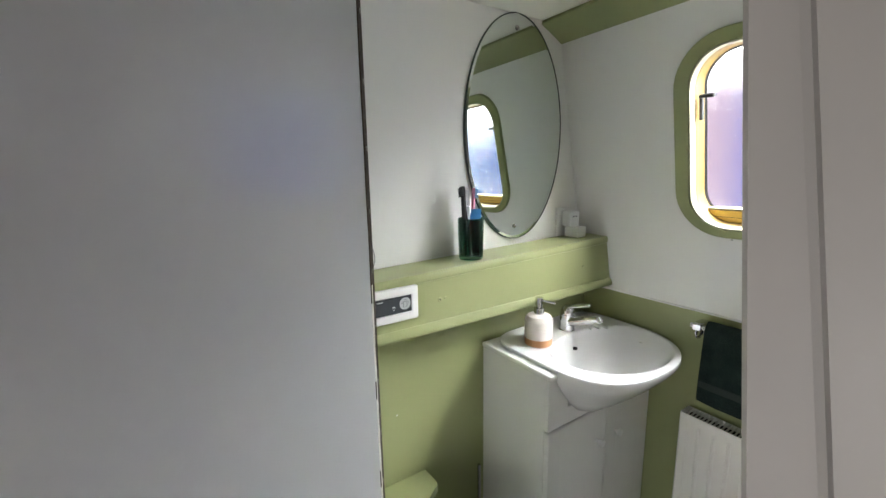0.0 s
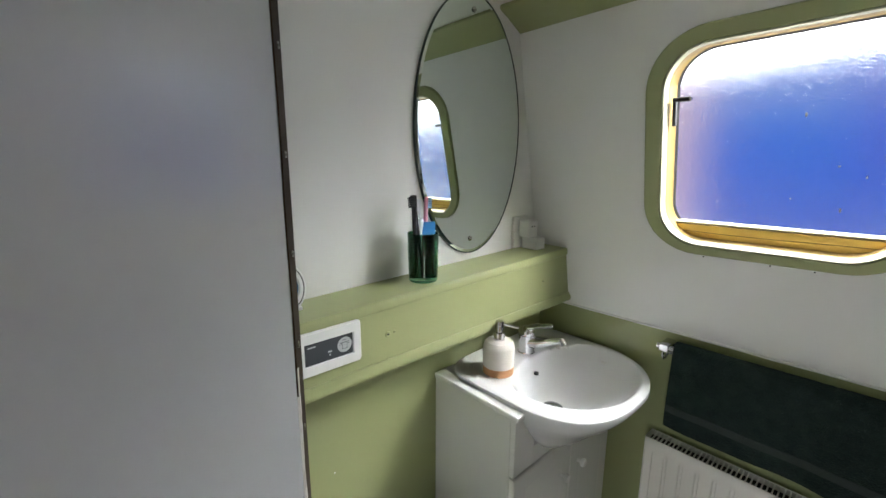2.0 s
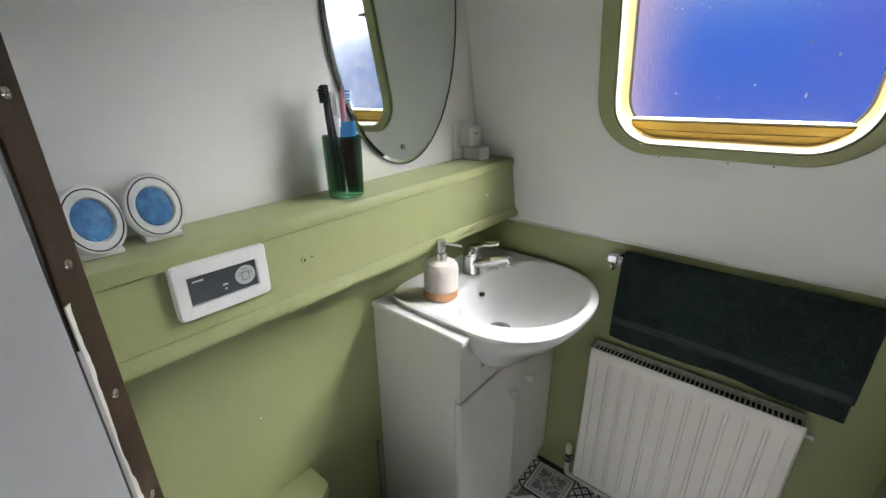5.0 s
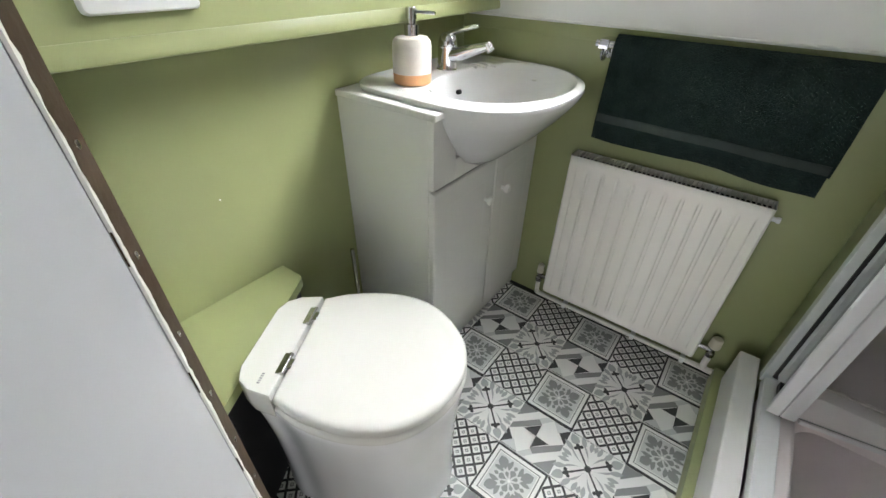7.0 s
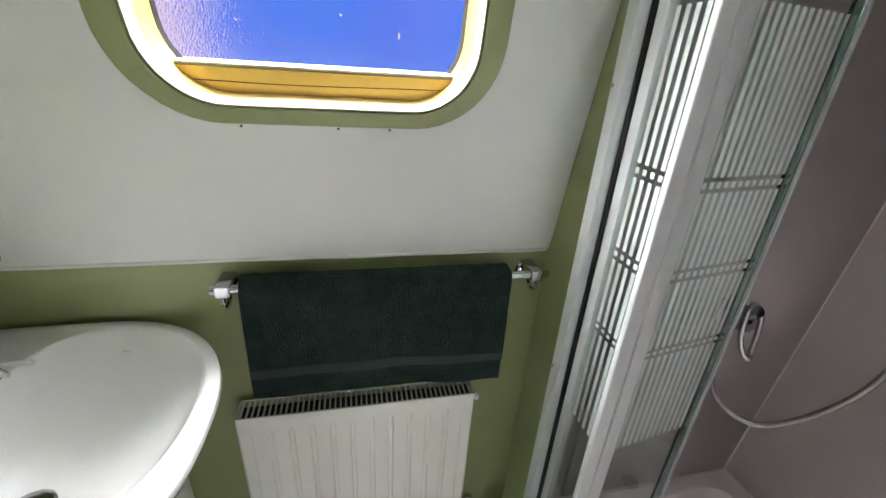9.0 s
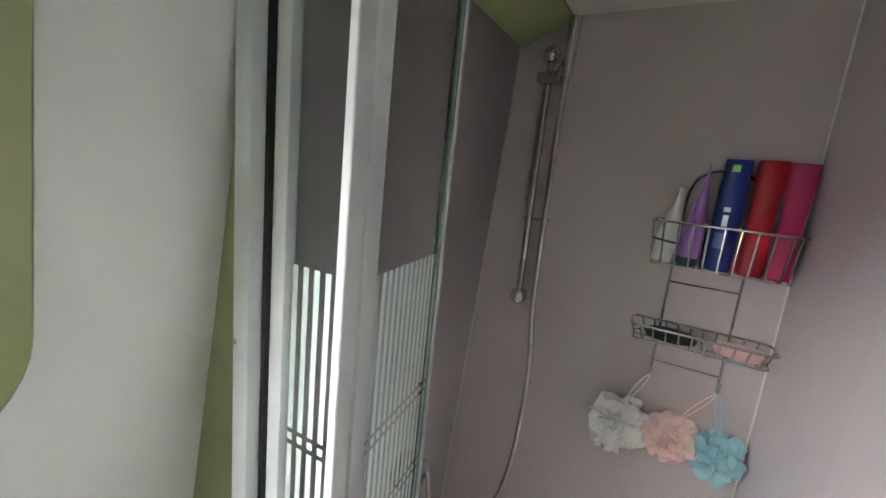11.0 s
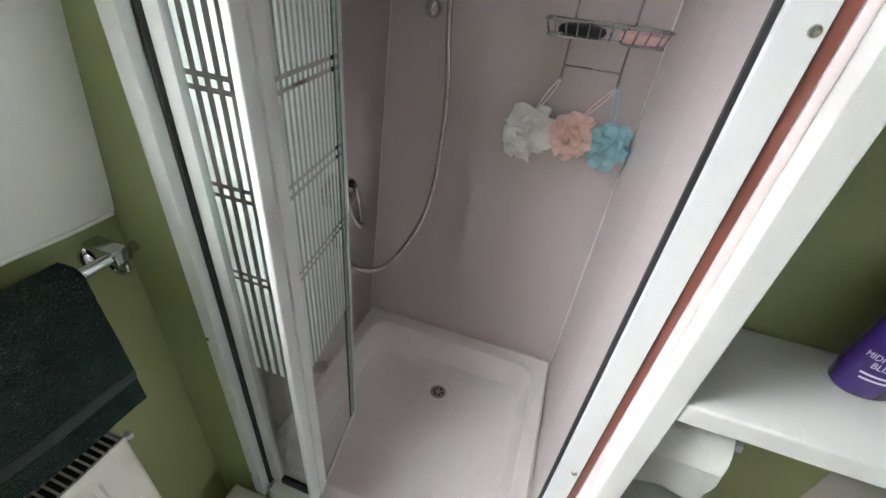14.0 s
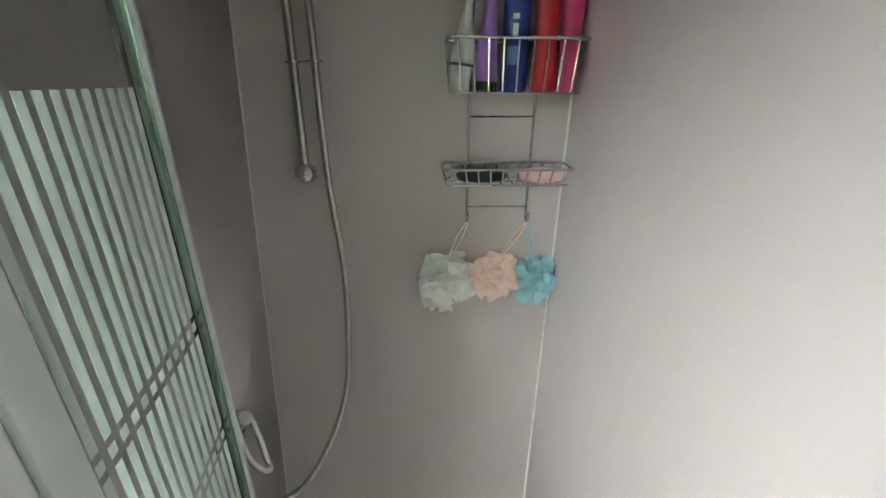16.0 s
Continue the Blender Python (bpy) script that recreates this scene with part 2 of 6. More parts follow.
def outer_loop(loop, u0, u1, v0, v1):
    out = []
    for u, v in loop:
        k = min((u1 if u > 0 else u0) / u if abs(u) > 1e-6 else 1e9, (v1 if v > 0 else v0) / v if abs(v) > 1e-6 else 1e9)
        out.append((u * k, v * k))
    cs = [(u0, v0), (u1, v0), (u0, v1), (u1, v1)]
    for c in cs:
        i = min(range(len(out)), key=lambda q: (out[q][0] - c[0]) ** 2 + (out[q][1] - c[1]) ** 2)
        out[i] = c
    return out


hole = rounded(OPEN_W, OPEN_H, OPEN_R, 8)
edge_loop = outer_loop(hole, U0, U1, V0, V1)
bm = B()
def twist(p):
    """The wall leans a little less beside the shower."""
    k = min(1.0, max(0.0, (WIN_Y - p.y) / (WIN_Y - 0.07)))
    return Vector((p.x + 0.037 * k * max(0.0, p.z - LEAN_Z), p.y, p.z))


rings = [[twist(WIN_M @ Vector((u, v, w))) if lp is edge_loop else WIN_M @ Vector((u, v, w)) for u, v in lp] for lp, w in ((edge_loop, -0.07), (edge_loop, 0.0), (hole, 0.0), (hole, -0.07), (edge_loop, -0.07))]
grid_faces(bm, rings)
tagged(part("wall_east_upper", bm, M_WHITE, flat=True), "white hull-side wall leaning inwards round the window", "wall", kind="structure")

win = thing("window_1", WIN_M.translation, "rounded frosted window in an olive painted surround", "window", kind="structure")


def ring_solid(steps):
    """Closed solid through (width, height, radius, depth) rounded loops."""
    b2 = B()
    rr = [[WIN_M @ Vector((u + (q[4] if len(q) > 4 else 0), v + (q[5] if len(q) > 4 else 0), q[3])) for u, v in rounded(q[0], q[1], q[2], 10)] for q in steps]
    grid_faces(b2, rr + [rr[0]])
    return b2


part("surround", ring_solid([(0.552, 0.560, 0.136, 0.001, -0.001, 0.006), (0.548, 0.556, 0.134, 0.011, -0.001, 0.006), (0.544, 0.552, 0.132, 0.013, -0.001, 0.006), (0.478, 0.503, 0.104, 0.013),
                             (0.472, 0.497, 0.1, 0.011), (0.470, 0.495, 0.1, 0.001)]), M_GREEN, win, "olive green painted surround")
part("reveal", ring_solid([(0.4688, 0.4938, 0.0998, 0.009), (0.464, 0.489, 0.097, 0.010), (0.459, 0.485, 0.095, 0.004), (0.456, 0.482, 0.094, -0.014), (0.4688, 0.4938, 0.0998, -0.014)]), M_RIM, win, "cream painted reveal")
part("metal_rim", ring_solid([(0.466, 0.492, 0.094, -0.015), (0.4555, 0.4815, 0.0935, -0.015), (0.4535, 0.480, 0.0925, -0.018), (0.4530, 0.4795, 0.092, -0.042), (0.443, 0.471, 0.088, -0.052), (0.466, 0.492, 0.094, -0.052)]), M_BRONZE, win, "gold anodised rim")
part("gasket", ring_solid([(0.466, 0.492, 0.094, -0.053), (0.442, 0.470, 0.087, -0.053), (0.433, 0.461, 0.083, -0.058), (0.466, 0.492, 0.094, -0.062)]), M_SEAL, win, "black rubber gasket")
bm = B()
lp = rounded(0.464, 0.490, 0.092, 10)
grid_faces(bm, [[WIN_M @ Vector((u, v, w)) for u, v in lp] for w in (-0.064, -0.068)], True, True, True)
pane = part("pane", bm, M_PANE, win, "frosted textured glass", flat=True)
pane.visible_shadow = False
SILL_V = -0.203
sill_loop = [(u, v) for u, v in rounded(0.4525, 0.4795, 0.0908, 14) if v < SILL_V]
bm = B()
grid_faces(bm, [[WIN_M @ Vector((u, v, w)) for u, v in sill_loop] for w in (-0.060, -0.037)], True, True, True)
part("sill_bar", bm, M_GOLD, win, "gold bottom bar")
for v, w in ((-0.2245, -0.0368),):
    bm = B(); tube(bm, [WIN_M @ Vector((u, v + 0.0015 * math.sin(u * 14 + v * 200), w)) for u in [-0.19 + 0.038 * k for k in range(11)]], 0.0007, 6)
    part("sill_seam", bm, M_BRASS, win, "dark seam in the gold bar")
bm = B(); box(bm, -0.207, 0.207, SILL_V - 0.001, SILL_V + 0.0035, -0.062, -0.040, 0.001, 1, WIN_M)
part("glass_channel", bm, M_RIM, win, "pale glazing strip")
for u, v, r, k in ((0.038, 0.062, 0.0022, 2.2), (0.105, -0.052, 0.0020, 1.0), (0.150, -0.075, 0.0016, 2.0), (0.118, -0.150, 0.0018, 3.0), (0.030, -0.128, 0.0016, 1.2), (-0.118, -0.145, 0.0014, 1.0)):
    bm = B(); lathe(bm, [(r, 0), (r * 0.6, 0.0006)], 7, WIN_M @ Matrix.Translation((u, v, -0.0639)) @ Matrix.Diagonal((1, k, 1, 1)))
    part("paint_speck", bm, M_WHITE, win, "white paint speck on the glass")

bm = B()
tube(bm, [(hull_x(LEAN_Z) - 0.0015 + 0.0008 * math.sin(y * 37), y, LEAN_Z - 0.001 + 0.0012 * noise.noise((y * 9, 0.4, 0))) for y in [0.075 + 0.018 * k for k in range(62)]], 0.0036, 8)
tagged(part("trim_bead", bm, M_WHITE), "white sealant bead under the leaning wall", "trim", kind="structure")

# outside: neighbouring blue hull cover and bright sky, both emitting light
def glow(name, build):
    m = bpy.data.materials.new(name)
    m.use_nodes = True
    n, l = m.node_tree.nodes, m.node_tree.links
    n.remove(n["Principled BSDF"])
    em = n.new("ShaderNodeEmission")
    l.new(em.outputs[0], n["Material Output"].inputs["Surface"])
    build(n, l, em)
    return m


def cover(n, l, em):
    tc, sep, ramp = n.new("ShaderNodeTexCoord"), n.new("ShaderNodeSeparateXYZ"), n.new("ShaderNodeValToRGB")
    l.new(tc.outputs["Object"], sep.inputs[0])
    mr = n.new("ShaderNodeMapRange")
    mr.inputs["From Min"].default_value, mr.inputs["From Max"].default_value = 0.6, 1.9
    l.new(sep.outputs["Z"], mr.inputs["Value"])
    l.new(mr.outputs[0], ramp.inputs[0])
    # height ramp of the glow: grey low, blue middle, pale top
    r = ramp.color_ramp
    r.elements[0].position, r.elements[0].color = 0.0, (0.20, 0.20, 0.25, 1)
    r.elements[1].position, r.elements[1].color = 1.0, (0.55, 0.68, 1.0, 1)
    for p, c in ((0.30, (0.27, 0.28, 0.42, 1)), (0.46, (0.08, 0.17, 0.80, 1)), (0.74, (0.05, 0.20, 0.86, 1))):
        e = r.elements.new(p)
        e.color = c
    # folds and fading of the cover, put into its emitted colour
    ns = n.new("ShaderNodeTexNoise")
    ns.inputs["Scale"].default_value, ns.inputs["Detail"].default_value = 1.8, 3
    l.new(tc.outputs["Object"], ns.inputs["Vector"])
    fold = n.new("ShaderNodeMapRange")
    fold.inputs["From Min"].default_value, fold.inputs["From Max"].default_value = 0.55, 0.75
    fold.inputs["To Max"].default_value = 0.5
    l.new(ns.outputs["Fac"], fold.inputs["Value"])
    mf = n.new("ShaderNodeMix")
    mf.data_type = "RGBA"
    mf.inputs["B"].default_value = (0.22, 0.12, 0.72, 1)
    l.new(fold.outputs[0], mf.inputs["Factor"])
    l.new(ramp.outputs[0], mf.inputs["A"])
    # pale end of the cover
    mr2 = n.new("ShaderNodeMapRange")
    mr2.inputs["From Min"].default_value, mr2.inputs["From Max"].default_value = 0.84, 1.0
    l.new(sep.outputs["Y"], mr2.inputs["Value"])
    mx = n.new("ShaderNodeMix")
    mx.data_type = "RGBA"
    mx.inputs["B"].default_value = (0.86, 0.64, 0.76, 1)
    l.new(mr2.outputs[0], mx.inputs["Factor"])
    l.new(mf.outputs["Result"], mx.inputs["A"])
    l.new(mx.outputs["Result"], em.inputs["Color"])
    # daylight on the cover is put into its emission
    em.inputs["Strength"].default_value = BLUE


def overcast(n, l, em):
    em.inputs["Color"].default_value = (0.97, 0.985, 1.0, 1)
    # emission raised low to light the door leaf, cut overhead to spare the basin
    tc, sep, mr = n.new("ShaderNodeTexCoord"), n.new("ShaderNodeSeparateXYZ"), n.new("ShaderNodeMapRange")
    mr.interpolation_type = "SMOOTHSTEP"
    mr.inputs["From Min"].default_value, mr.inputs["From Max"].default_value = 1.95, 2.40
    mr.inputs["To Min"].default_value, mr.inputs["To Max"].default_value = 56.0, SKYLIGHT
    l.new(tc.outputs["Object"], sep.inputs[0])
    l.new(sep.outputs["Z"], mr.inputs["Value"])
    l.new(mr.outputs[0], em.inputs["Strength"])


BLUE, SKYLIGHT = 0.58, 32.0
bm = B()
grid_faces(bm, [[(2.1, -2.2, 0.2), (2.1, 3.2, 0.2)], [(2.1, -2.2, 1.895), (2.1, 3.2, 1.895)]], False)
tagged(part("backdrop", bm, glow("self-lit boat cover", cover), flat=True), "blue cover of a boat outside the window, self-lit", "backdrop", kind="structure")
bm = B()
grid_faces(bm, [[(2.11, -2.2, 1.895), (2.11, 3.2, 1.895)], [(2.0, -2.2, 2.6), (2.0, 3.2, 2.6)], [(1.75, -2.2, 3.1), (1.75, 3.2, 3.1)]], False)
tagged(part("backdrop_sky", bm, glow("bright overcast sky", overcast), flat=True), "bright white overcast sky outside", "backdrop", kind="structure")

# ceiling with its olive cove board
bm = B(); box(bm, -1.45, 1.36, -0.85, 1.30, 1.885, 1.93)
tagged(part("ceiling", bm, M_CEIL, flat=True), "cream painted ceiling", "ceiling", kind="structure")
bm = B()
prof = [(1.262, 1.818), (1.180, 1.8585), (1.155, 1.868), (1.148, 1.874), (1.15, 1.8835), (1.262, 1.8835)]
grid_faces(bm, [[(x, y, z) for x, z in prof] for y in (WALL_Y - 0.001, -0.62)], True, True, True)
tagged(part("trim_cove", bm, M_GREEN), "olive painted cove board under the ceiling", "trim", kind="structure")

# doorway: hinge side
bm = B(); prism(bm, [(0.2908, 0.6902), (0.3062, 0.7158), (0.312, 0.80), (0.317, 1.25), (0.25, 1.25), (0.25, 0.75), (0.275, 0.715)], 0.0, 1.885)
tagged(part("wall_west_hinge_side", bm, M_PANEL, flat=True), "pale grey partition beside the doorway", "wall", kind="structure")
# doorway: latch side
def post_y(z):
    return 0.2335 + 0.10 * (z - 1.354)


bm = B()
grid_faces(bm, [[(x, post_y(z) + dy, z) for x, dy in ((0.312, -0.036), (0.312, -0.004), (0.316, 0.0), (0.342, 0.0), (0.345, -0.003), (0.345, -0.036))] for z in (0.0, 1.885)], True, True, True)
tagged(part("door_post", bm, M_POST), "greyish painted doorway post, slightly leaning", "door post", kind="structure")
bm = B()
grid_faces(bm, [[(x, y, z) for x, y in ((0.304, -0.12), (0.304, post_y(z) - 0.034 - 0.045 * (1.42 - z)), (0.3115, post_y(z) - 0.030 - 0.045 * (1.42 - z)), (0.3185, post_y(z) - 0.0365), (0.3185, -0.12))] for z in (0.0, 1.885)], True, True, True)
tagged(part("wall_west_latch_side", bm, M_POST, flat=True), "greyish painted partition beside the doorway", "wall", kind="structure")
bm = B(); box(bm, 0.27, 0.31, 0.237, 0.722, 1.84, 1.885)
tagged(part("door_header", bm, M_JAMB), "off-white doorway header", "trim", kind="structure")

# unseen corridor behind the camera, walls kept dark to cut bounce on the leaf
bm = B(); box(bm, -1.45, 0.30, -0.85, 1.30, -0.05, -0.002)
tagged(part("floor_corridor", bm, M_FLOORW, flat=True), "worn timber corridor floor", "floor", kind="structure")
bm = B(); box(bm, -1.45, 0.25, 1.25, 1.30, 0, 1.885)
tagged(part("wall_corridor_north", bm, M_WOOD, flat=True), "unseen dark wall closing the corridor", "wall", kind="structure")
bm = B(); box(bm, -1.45, -0.62, -0.90, -0.85, 0, 1.885); box(bm, 0.02, 0.275, -0.90, -0.85, 0, 1.885); box(bm, -0.62, 0.02, -0.90, -0.85, 0, 0.10); box(bm, -0.62, 0.02, -0.90, -0.85, 0.62, 1.885); box(bm, 0.262, 0.30, -0.85, -0.12, 0, 1.885)
tagged(part("wall_corridor_south", bm, M_WOOD, flat=True), "unseen dark corridor side wall, opening added for a fill lamp", "wall", kind="structure")
bm = B(); box(bm, -1.50, -1.45, -0.90, -0.35, 0, 1.93); box(bm, -1.50, -1.45, 0.45, 1.30, 0, 1.93)
tagged(part("wall_corridor_west", bm, M_WOOD, flat=True), "unseen dark corridor end wall, opening added for a fill lamp", "wall", kind="structure")

# shower walls
bm = B()
grid_faces(bm, [[(1.362, 0.045, 0.16), (1.362, -0.63, 0.16)], [(1.265, 0.045, 1.885), (1.265, -0.63, 1.885)]], False)
bmesh.ops.solidify(bm, geom=bm.faces[:], thickness=-0.012)
tagged(part("wall_shower_hull_side", bm, M_MAUVE, flat=True), "mauve shower wall panel, slightly leaning", "wall", kind="structure")
# unseen slab added outside the shower panel to keep sky light out
bm = B()
grid_faces(bm, [[(1.52, 0.034, 0.0), (1.52, -0.70, 0.0), (1.56, -0.70, 0.0), (1.56, 0.034, 0.0)], [(1.52, 0.034, 0.94), (1.52, -0.70, 0.94), (1.56, -0.70, 0.94), (1.56, 0.034, 0.94)],
                [(1.32, 0.034, 1.93), (1.32, -0.70, 1.93), (1.42, -0.70, 1.93), (1.42, 0.034, 1.93)]], True, True, True)
tagged(part("wall_shower_light_stop", bm, M_WHITE, flat=True), "unseen wall added behind the shower to stop light leaking in", "wall", kind="structure")
bm = B(); box(bm, 0.60, 1.40, -0.655, -0.632, 0.05, 1.885)
tagged(part("wall_shower_back", bm, M_MAUVE, flat=True), "mauve shower back panel", "wall", kind="structure")
bm = B(); prism(bm, [(0.632, -0.632), (0.657, -0.632), (0.657, -0.25), (0.6725, -0.01), (0.6725, 0.0695), (0.6605, 0.0695), (0.6605, -0.001), (0.632, -0.001)], 0.05, 1.885)
tagged(part("wall_shower_inner", bm, M_MAUVE, flat=True), "pale mauve shower side panel", "wall", kind="structure")
bm = B(); tube(bm, [(0.6575, -0.6315, z) for z in (0.2, 1.88)], 0.0035, 6)
tube(bm, [(1.3605, -0.6315, 0.195), (1.2665, -0.6315, 1.88)], 0.003, 6)
tagged(part("trim_sealant", bm, shade("aged white sealant", (0.76, 0.74, 0.70), 0.5, vary=0.15, scale=30)), "bead of white sealant in the shower corners", "trim", kind="structure")
# olive stub between hull wall and shower
bm = B(); box(bm, 1.309, 1.441, 0.036, 0.07, 0.0, 1.885)
tagged(part("wall_shower_stub", bm, M_GREEN, flat=True), "olive painted stub wall beside the shower frame", "wall", kind="structure")

# ---- doorway ----
A218 = radians(218)
LEAF_M = Matrix.Translation((0.2882, 0.6848, 0)) @ Matrix.Rotation(A218, 4, "Z")
door = thing("door_1", (0.2882, 0.6848, 0), "open pale grey satin door with a brown piano hinge", "door", kind="structure")
bm = B(); box(bm, -0.0018, 0.62, -0.030, 0.0, 0.015, 1.84, 0.0025, 2, LEAF_M)
part("leaf", bm, M_PANEL, door, "pale grey satin laminate leaf")
HL, HR = Vector((0.2905, 0.6892, 0)), Vector((0.3062, 0.7152, 0))
hx = (HR - HL).normalized()
hn = Vector((hx.y, -hx.x, 0))
HINGE_M = Matrix(((hx.x, 0, hn.x, HL.x), (hx.y, 0, hn.y, HL.y), (0, 1, 0, 0), (0, 0, 0, 1)))  # across, up, out
bm = B()
n_h = 150
rows_h = []
for i in range(n_h + 1):
    z = 0.03 + 1.80 * i / n_h
    w0 = 0.0015 * math.sin(z * 40)
    rows_h.append([HINGE_M @ Vector(p) for p in ((w0, z, 0.0), (w0, z, 0.0016), (0.0300, z, 0.0016), (0.0300, z, 0.0))])
grid_faces(bm, rows_h, True, True, True)
hinge = part("piano_hinge", bm, M_BRASS, door, "tarnished brown piano hinge")
for k in range(20):
    z = 0.072 + 0.0905 * k
    bm = B()
    lathe(bm, [(0.0034, 0), (0.0031, 0.0008), (0.0018, 0.0009), (0.0012, 0.0002)], 10, HINGE_M @ Matrix.Translation((0.0165, z, 0.0016)))
    part("screw", bm, M_STEEL, hinge, "steel screw")
# ragged edge of white paint beside the hinge
bm = B()
rows_h = []
for i in range(281):
    z = 0.03 + 1.20 * i / 280
    w0 = 0.0030 + 0.0032 * noise.noise((z * 34, 1.3, 0)) + 0.0020 * noise.noise((z * 110, 4.1, 0))
    rows_h.append([HINGE_M @ Vector(p) for p in ((-0.0012, z, 0.0), (-0.0012, z, 0.0024), (max(0.0002, w0), z, 0.0024), (max(0.0002, w0), z, 0.0))])
grid_faces(bm, rows_h, True, True, True)
part("paint_edge", bm, M_WHITE, door, "ragged edge of white paint")


# ---- floor tiles ----
T_WHITE = shade("tile white", (0.78, 0.78, 0.77), 0.35, vary=0.04, scale=20, bump=0.05)
T_LIGHT = shade("tile pale grey", (0.58, 0.59, 0.59), 0.35, vary=0.05, scale=20)
T_MID = shade("tile mid grey", (0.23, 0.24, 0.24), 0.35, vary=0.05, scale=20)
T_DARK = shade("tile charcoal", (0.032, 0.032, 0.036), 0.35, vary=0.1, scale=20)
TS = 0.1492


def tile_base(base_slot):
    b2 = B()
    h = TS / 2
    lo = [(-h, -h), (h, -h), (h, h), (-h, h)]
    vs = grid_faces(b2, [[(x, y, -0.003) for x, y in lo], [(x, y, -0.0008) for x, y in lo], [(x * 0.992, y * 0.992, 0.0) for x, y in lo]], True, False, True)
    for f in b2.faces:
        f.material_index = base_slot
    return b2


def inlay(b2, pts, slot, lift):
    f = b2.faces.new([b2.verts.new((x, y, lift)) for x, y in pts])
    f.material_index = slot


def square_ring(b2, r0, r1, slot, lift):
    for k in range(4):
        c, s = math.cos(k * math.pi / 2), math.sin(k * math.pi / 2)
        inlay(b2, [(x * c - y * s, x * s + y * c) for x, y in ((-r1, -r1), (r1, -r1), (r0, -r0), (-r0, -r0))], slot, lift)


def petal(b2, ang, r0, r1, w, slot, lift, mid=0.55, bend=0.0):
    c, s = math.cos(ang), math.sin(ang)
    top, low = [], []
    for i in range(7):
        t = i / 6
        r = r0 + (r1 - r0) * t
        hw = w * (math.sin(math.pi * t ** (math.log(0.5) / math.log(mid))) ** 0.8 if 0 < t < 1 else 0.04)
        o = bend * t * t
        top.append((r, o + hw))
        low.append((r, o - hw))
    pts = top + low[::-1]
    inlay(b2, [(x * c - y * s, x * s + y * c) for x, y in pts], slot, lift)


def blob(b2, cx, cy, r, slot, lift, seg=10):
    inlay(b2, [(cx + r * math.cos(2 * math.pi * i / seg), cy + r * math.sin(2 * math.pi * i / seg)) for i in range(seg)], slot, lift)


def tile_flower():
    b2 = tile_base(3)
    inlay(b2, [(x, y) for x, y in ((-0.069, -0.069), (0.069, -0.069), (0.069, 0.069), (-0.069, 0.069))], 0, 0.0001)
    square_ring(b2, 0.0570, 0.0600, 2, 0.0002)
    inlay(b2, [(x, y) for x, y in ((-0.0545, -0.0545), (0.0545, -0.0545), (0.0545, 0.0545), (-0.0545, 0.0545))], 1, 0.0002)
    for k in range(8):
        a = k * math.pi / 4
        if k % 2:
            petal(b2, a, 0.030, 0.066, 0.0135, 2, 0.0003)
            petal(b2, a + 0.30, 0.026, 0.052, 0.007, 2, 0.0004, bend=0.010)
            petal(b2, a - 0.30, 0.026, 0.052, 0.007, 2, 0.0005, bend=-0.010)
        else:
            petal(b2, a, 0.007, 0.030, 0.0085, 2, 0.0006, 0.7)
            petal(b2, a, 0.030, 0.043, 0.005, 2, 0.0007)
    for k in range(4):
        petal(b2, (k + 0.5) * math.pi / 2, 0.006, 0.024, 0.005, 2, 0.0008, 0.7)
    blob(b2, 0, 0, 0.004, 0, 0.0009)
    return b2


def tile_lattice():
    b2 = tile_base(0)
    h, n, w = TS / 2 * 0.985, 4, 0.0046
    step = 2 * h / n

    def clip(pts):
        for ax, sg in ((0, 1), (0, -1), (1, 1), (1, -1)):
            out = []
            for i, p in enumerate(pts):
                q = pts[(i + 1) % len(pts)]
                a, c = sg * p[ax] - h, sg * q[ax] - h
                if a <= 0:
                    out.append(p)
                if a * c < 0:
                    t = a / (a - c)
                    out.append((p[0] + (q[0] - p[0]) * t, p[1] + (q[1] - p[1]) * t))
            pts = out
            if len(pts) < 3:
                return None
        return pts
    lift = 0.0002
    for d in (1, -1):
        for k in range(-n, n + 1):
            c = k * step
            line = [(-2 * h, d * (-2 * h) + c - w), (2 * h, d * 2 * h + c - w), (2 * h, d * 2 * h + c + w), (-2 * h, d * (-2 * h) + c + w)]
            p = clip(line)
            if p:
                inlay(b2, p, 3, lift)
        lift += 0.0001
    for i in range(-n, n + 1):
        for j in range(-n, n + 1):
            if (i + j) % 2:
                x, y, r = i * step / 2, j * step / 2, 0.0062
                if abs(x) < h - 0.002 and abs(y) < h - 0.002:
                    for q, slot, lf in ((r, 2, 0.0002), (r * 0.52, 1, 0.0003)):
                        p = clip([(x - q, y), (x, y - q), (x + q, y), (x, y + q)])
                        if p:
                            inlay(b2, p, slot, lf)
    return b2


